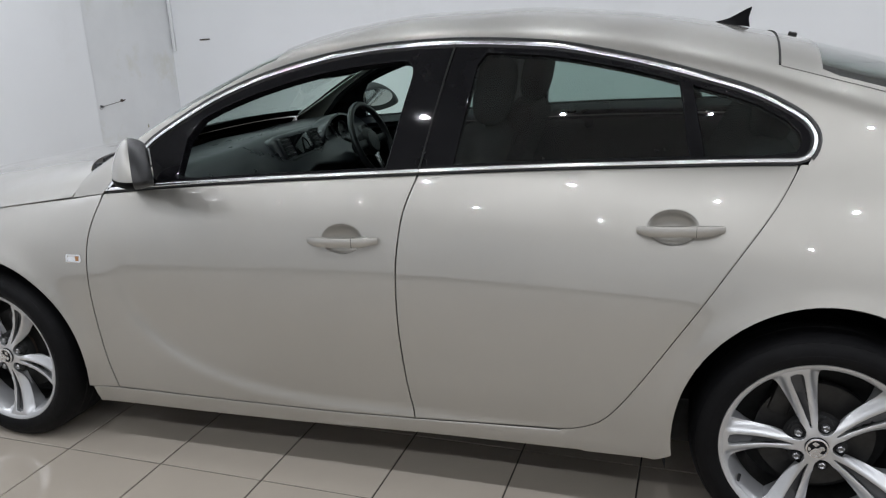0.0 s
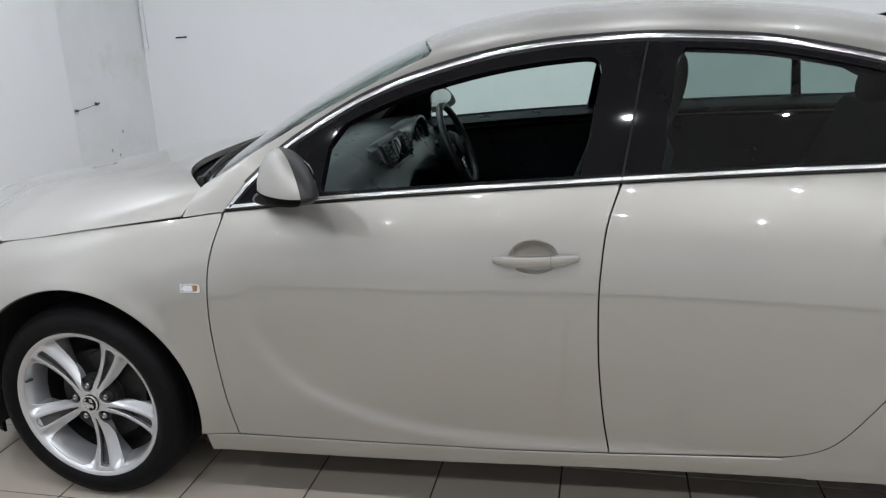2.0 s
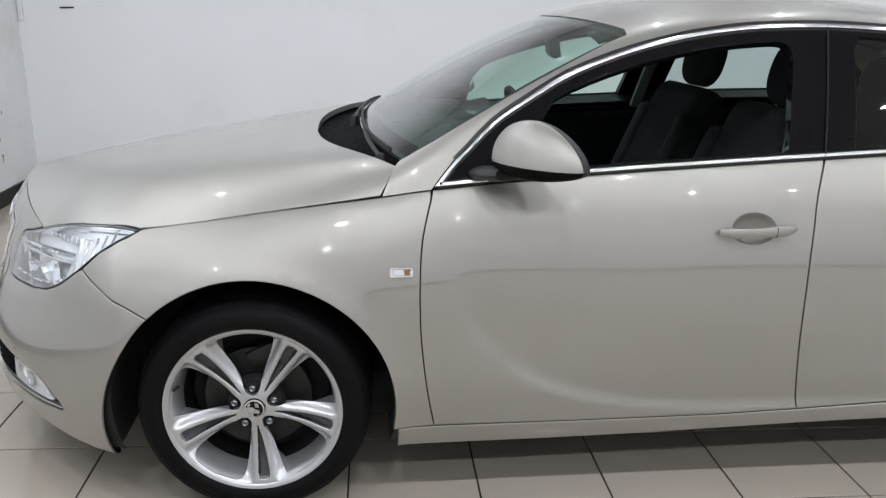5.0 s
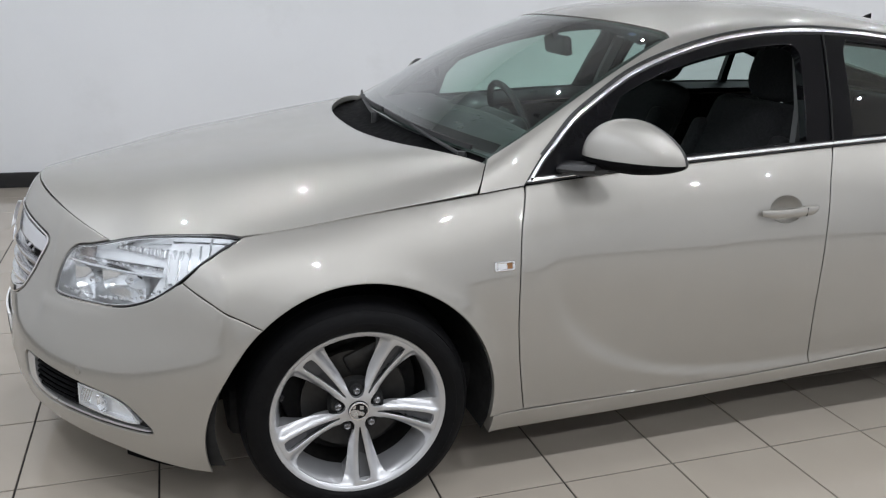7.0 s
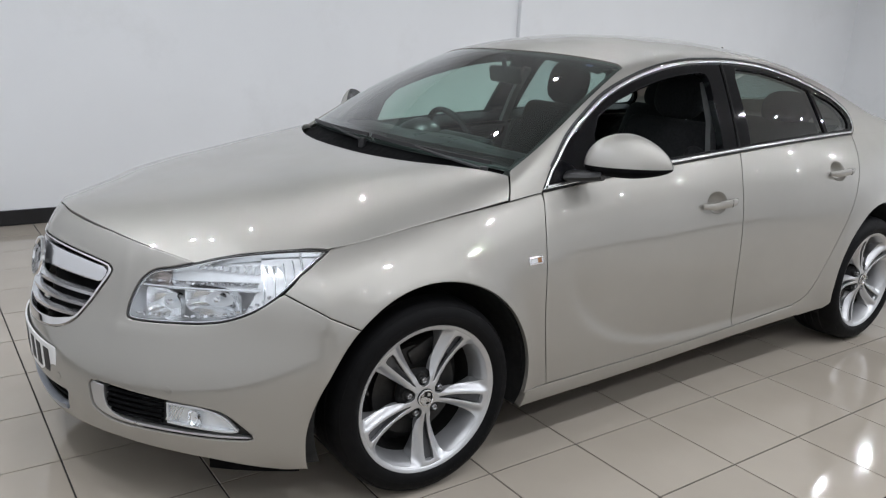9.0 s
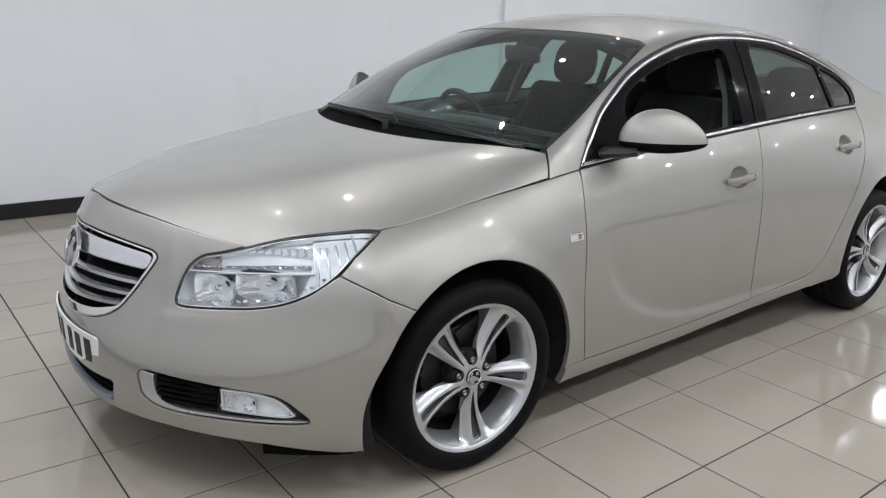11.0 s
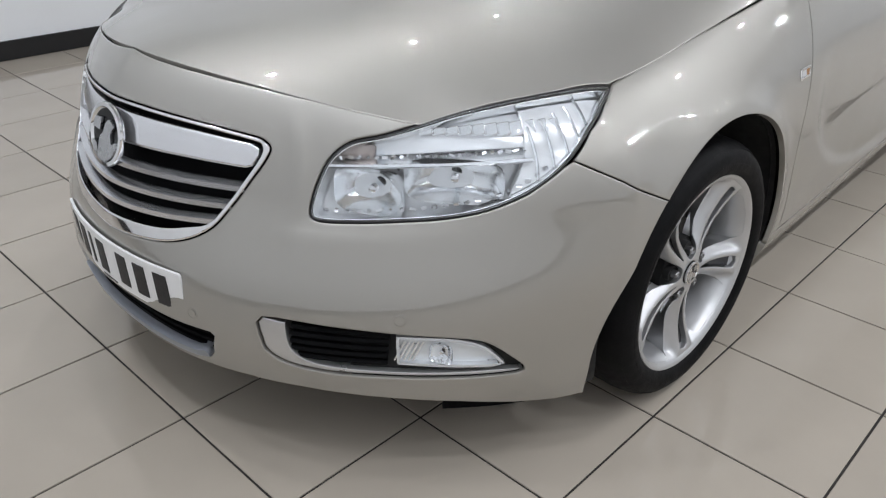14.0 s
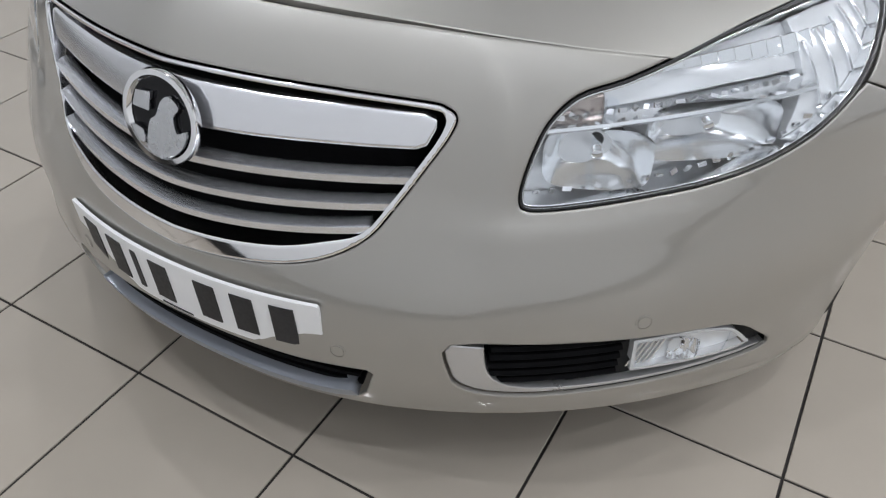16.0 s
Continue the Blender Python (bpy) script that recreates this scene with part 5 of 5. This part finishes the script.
for sg in (-1, 1):
    part("air_vent", box((.006, .075, .085), face @ pose(0, sg * .125, .022), .008), BLACK, stack)
    for q in range(5):
        part("vent_slat", box((.012, .066, .004), face @ pose(.004, sg * .125, -.008 + .015 * q, 0, 20, 0), .001, 1), DASH, stack)
for y in (-.64, .64):
    m = basis((.85, y, .94), (1, 0, .5))
    part("side_vent", lathe([(0, 0), (.035, 0), (.04, .008), (.045, .004), (.046, -.02)], 24, m), BLACK, dash)
ms = basis((1.0, .37, .945), (1, 0, .42))
sw = part("steering_wheel", sweep([tuple(ms @ Vector((.176 * math.cos(a), .176 * math.sin(a), 0))) for a in np.linspace(0, 2 * math.pi, 40, endpoint=False)], ring_shape(.015, 10), up=tuple(ms.to_3x3() @ Vector((0, 0, 1))), close=True), BLACK, car, "black three-spoke steering wheel")
part("airbag_boss", lathe([(0, .012), (.05, .008), (.07, -.012), (.06, -.03), (.03, -.1)], 28, ms), BLACK, sw)
for a in (0, 180, 270):
    part("wheel_spoke", box((.12, .035, .014), ms @ pose(0, 0, -.008, 0, 0, a) @ pose(.115, 0, 0), .005), SATIN if a == 270 else BLACK, sw)
part("stalk", sweep([(.93, .3, .95), (.94, .2, .98), (.945, .17, .99)], ring_shape(.008, 8)), BLACK, sw)
rv = part("rear_view_mirror", box((.035, .24, .075), pose(1.02, 0.02, 1.30, 0, -10, -8), .016, 3), BLACK, car, "black interior mirror below the header")
part("mirror_stem", sweep([(.985, 0, 1.37), (1.0, 0.005, 1.335), (1.01, .015, 1.31)], ring_shape(.011, 8)), BLACK, rv)
part("mirror_face", box((.003, .22, .06), pose(1.039, .022, 1.297, 0, -10, -8), .001, 1), CHROME, rv)
for sg in (-1, 1):
    part("pillar_lining", sweep([(1.60, sg * .69, 1.0), (1.63, sg * .65, 1.15), (1.655, sg * .575, 1.31)], [(-.022, -.012), (.022, -.012), (.022, .012), (-.022, .012)], up=(0, 1, 0)), PALE, car, "grey inner pillar lining")
part("cabin_floor", box((2.6, 1.4, .04), pose(1.7, 0, .33)), CLOTH, car)
panel("tax_sticker", crown, [(1.012, -.50), (1.03, -.50), (1.027, -.47), (1.009, -.47)], material("blue_sticker", (.06, .10, .28), .4), car, step=0.03, gap=0, off=-0.009, thick=0, roll=0, label="blue transfer at the windscreen's top corner")

# ---- the room ----
def slab(name, size, at, mat, label, category, bevel=0.0):
    return tagged(part(name, box(size, pose(*at), bevel), mat, smooth=False), label, category, kind="structure")


WX0, WX1, WY0, WY1 = -2.24, 10.5, -6.6, 3.45
slab("wall_back", (WX1 - WX0 + .4, .2, CEILING + .1), ((WX0 + WX1) / 2, WY1 + .1, CEILING / 2), WALL, "scuffed white painted showroom wall", "wall")
slab("wall_front", (WX1 - WX0 + .4, .2, CEILING + .1), ((WX0 + WX1) / 2, WY0 - .1, CEILING / 2), WALL, "white painted wall facing the car", "wall")
slab("wall_left", (.2, WY1 - WY0, CEILING + .1), (WX0 - .1, (WY0 + WY1) / 2, CEILING / 2), GREY_WALL, "greyish bare plaster end wall", "wall")
slab("wall_right", (.2, WY1 - WY0, CEILING + .1), (WX1 + .1, (WY0 + WY1) / 2, CEILING / 2), WALL, "white painted end wall", "wall")
slab("wall_lining_left", (.05, 2.30 - WY0, CEILING), (WX0 + .025, (2.30 + WY0) / 2, CEILING / 2 + .001), WALL, "white boarding on the end wall", "wall", .004)
slab("wall_lining_back", (4.3, .05, CEILING), (6.15, WY1 - .025, CEILING / 2 + .001), WALL, "white boarding on the back wall", "wall", .004)
slab("ceiling", (WX1 - WX0 + .4, WY1 - WY0 + .4, .1), ((WX0 + WX1) / 2, (WY0 + WY1) / 2, CEILING + .05), CEIL, "plain grey suspended ceiling", "ceiling")
slab("skirting_back", (WX1 - WX0, .016, .11), ((WX0 + WX1) / 2, WY1 - .009, .057), SKIRT, "black skirting board", "skirting", .003)
slab("skirting_front", (WX1 - WX0, .016, .11), ((WX0 + WX1) / 2, WY0 + .009, .057), SKIRT, "black skirting board", "skirting", .003)
slab("skirting_left", (.016, WY1 - 2.31, .11), (WX0 + .009, (WY1 + 2.31) / 2 - .01, .057), SKIRT, "black skirting board", "skirting", .003)
slab("skirting_lining", (.016, 2.30 - WY0, .11), (WX0 + .06, (2.30 + WY0) / 2, .057), SKIRT, "black skirting board", "skirting", .003)
slab("skirting_lining_back", (4.3, .016, .11), (6.15, WY1 - .06, .057), SKIRT, "black skirting board", "skirting", .003)
# the last two housings go with the added fill lamps
for lx, ly in LAMPS:
    d = tagged(part("downlight", lathe([(.057, -.011), (.062, -.016), (.085, -.012), (.088, -.001), (.057, -.001)], 32, pose(lx, ly, CEILING)), SATIN), "round satin-metal recessed ceiling downlight", "downlight", "ceiling downlights")
# marks on the end walls
hook = thing("wall_bracket", "small rusty bolt and stay on the plaster", "bracket")
part("stay", sweep([(WX0 + .02, 2.40, .881), (WX0 + .03, 2.52, .893), (WX0 + .02, 2.65, .903)], ring_shape(.0022, 8)), RUST, hook)
part("bolt_head", lathe([(0, .03), (.007, .028), (.009, .01), (.013, .004), (.013, 0)], 8, pose(WX0, 2.65, .903, 0, 90, 0)), RUST, hook)
part("wing_nut", box((.010, .05, .009), pose(WX0 + .024, 2.645, .905, 8, 0, 0), .003), RUST, hook)
part("bolt_head", lathe([(0, .025), (.008, .023), (.010, 0)], 8, pose(WX0, 2.40, .881, 0, 90, 0)), LUG, hook)
part("bolt_base", lathe([(.018, .004), (.019, 0)], 12, pose(WX0, 2.398, .874, 0, 90, 0)), RUST, hook)
rng = random.Random(9)
for y, z, r in ((2.77, .518, .014), (2.95, .645, .013), (2.83, .41, .013), (2.875, .344, .018), (2.868, .46, .011), (2.87, .318, .012)):
    ring = [(math.cos(a) * r * rng.uniform(.55, 1.1), math.sin(a) * r * rng.uniform(.8, 1.7)) for a in np.linspace(0, 2 * math.pi, 14, endpoint=False)]
    bm = bmesh.new()
    rim = [bm.verts.new((WX0 + .0015, y + u, z + v)) for u, v in ring]
    top = bm.verts.new((WX0 + .004, y, z))
    for k in range(14):
        bm.faces.new((rim[k], rim[(k + 1) % 14], top))
    tagged(part("flaked_spot", bm, MOULD), "small grey-brown flaked spot in the plaster", "stain", "spots in the plaster")
nail = thing("wall_nail", "dark nail stub in the back wall", "nail")
part("stub", sweep([(-1.93, WY1 - .005, 1.362), (-1.83, WY1 - .006, 1.366)], ring_shape(.006, 8)), RUST, nail)
trunk = thing("cable_trunking", "thin white cable trunking in the corner", "trunking")
part("channel", box((.03, .02, 2.0), pose(WX0 + .03, WY1 - .011, 2.27), .003), WALL, trunk)

# floor tiles
floor = slab("floor", (WX1 - WX0, WY1 - WY0, .1), ((WX0 + WX1) / 2, (WY0 + WY1) / 2, -.0535), GROUT, "glossy beige tiled floor with dark joints", "floor")
PITCH, PITCH_Y, TURNED, TX, TY = 0.407, 0.4045, radians(-0.8), 0.6636, -0.931


def tile_bm(s, t):
    bm = bmesh.new()
    h, k, e = s / 2, t / 2, 0.0012
    lo = [bm.verts.new((x, y, -.006)) for x, y in ((-h, -k), (h, -k), (h, k), (-h, k))]
    md = [bm.verts.new((x, y, -.0012)) for x, y in ((-h, -k), (h, -k), (h, k), (-h, k))]
    up = [bm.verts.new((x, y, 0)) for x, y in ((-h + e, -k + e), (h - e, -k + e), (h - e, k - e), (-h + e, k - e))]
    for a, b in ((lo, md), (md, up)):
        for n in range(4):
            bm.faces.new((a[n], a[(n + 1) % 4], b[(n + 1) % 4], b[n]))
    bm.faces.new(up)
    return bm


tile_me = bpy.data.meshes.new("tile")
b = tile_bm(PITCH - 0.0058, PITCH_Y - 0.0058)
bmesh.ops.recalc_face_normals(b, faces=b.faces)
b.to_mesh(tile_me)
b.free()
tile_me.materials.append(TILE)
verts, faces, rng = [], [], random.Random(5)
src_v = [v.co.copy() for v in tile_me.vertices]
src_f = [tuple(p.vertices) for p in tile_me.polygons]
for i in range(-10, 26):
    for j in range(-15, 13):
        u, v = PITCH * (i + .5), PITCH_Y * (j + .5)
        x, y = TX + math.cos(TURNED) * u - math.sin(TURNED) * v, TY + math.sin(TURNED) * u + math.cos(TURNED) * v
        if not (WX0 + .06 < x - .2 and x + .2 < WX1 and WY0 < y - .2 and y + .2 < WY1 - .01):
            if not (WX0 - .2 < x < WX1 and WY0 < y < WY1 + .2):
                continue
        m = pose(x, y, 0, rng.uniform(-.06, .06), rng.uniform(-.06, .06), math.degrees(TURNED))
        if -1.7 < x < 3.2 and -3.3 < y < 3.3 and len(floor.children) < 300:
            t = new("tile", tile_me)
            t.parent = floor
            t.matrix_parent_inverse = floor.matrix_world.inverted()
            t.matrix_basis = m
        else:
            n = len(verts)
            verts += [m @ c for c in src_v]
            faces += [tuple(n + k for k in f) for f in src_f]
rest = link_mesh("outer_tiles", verts, faces, TILE, floor, smooth=False)
rest["kind"] = "stuff"
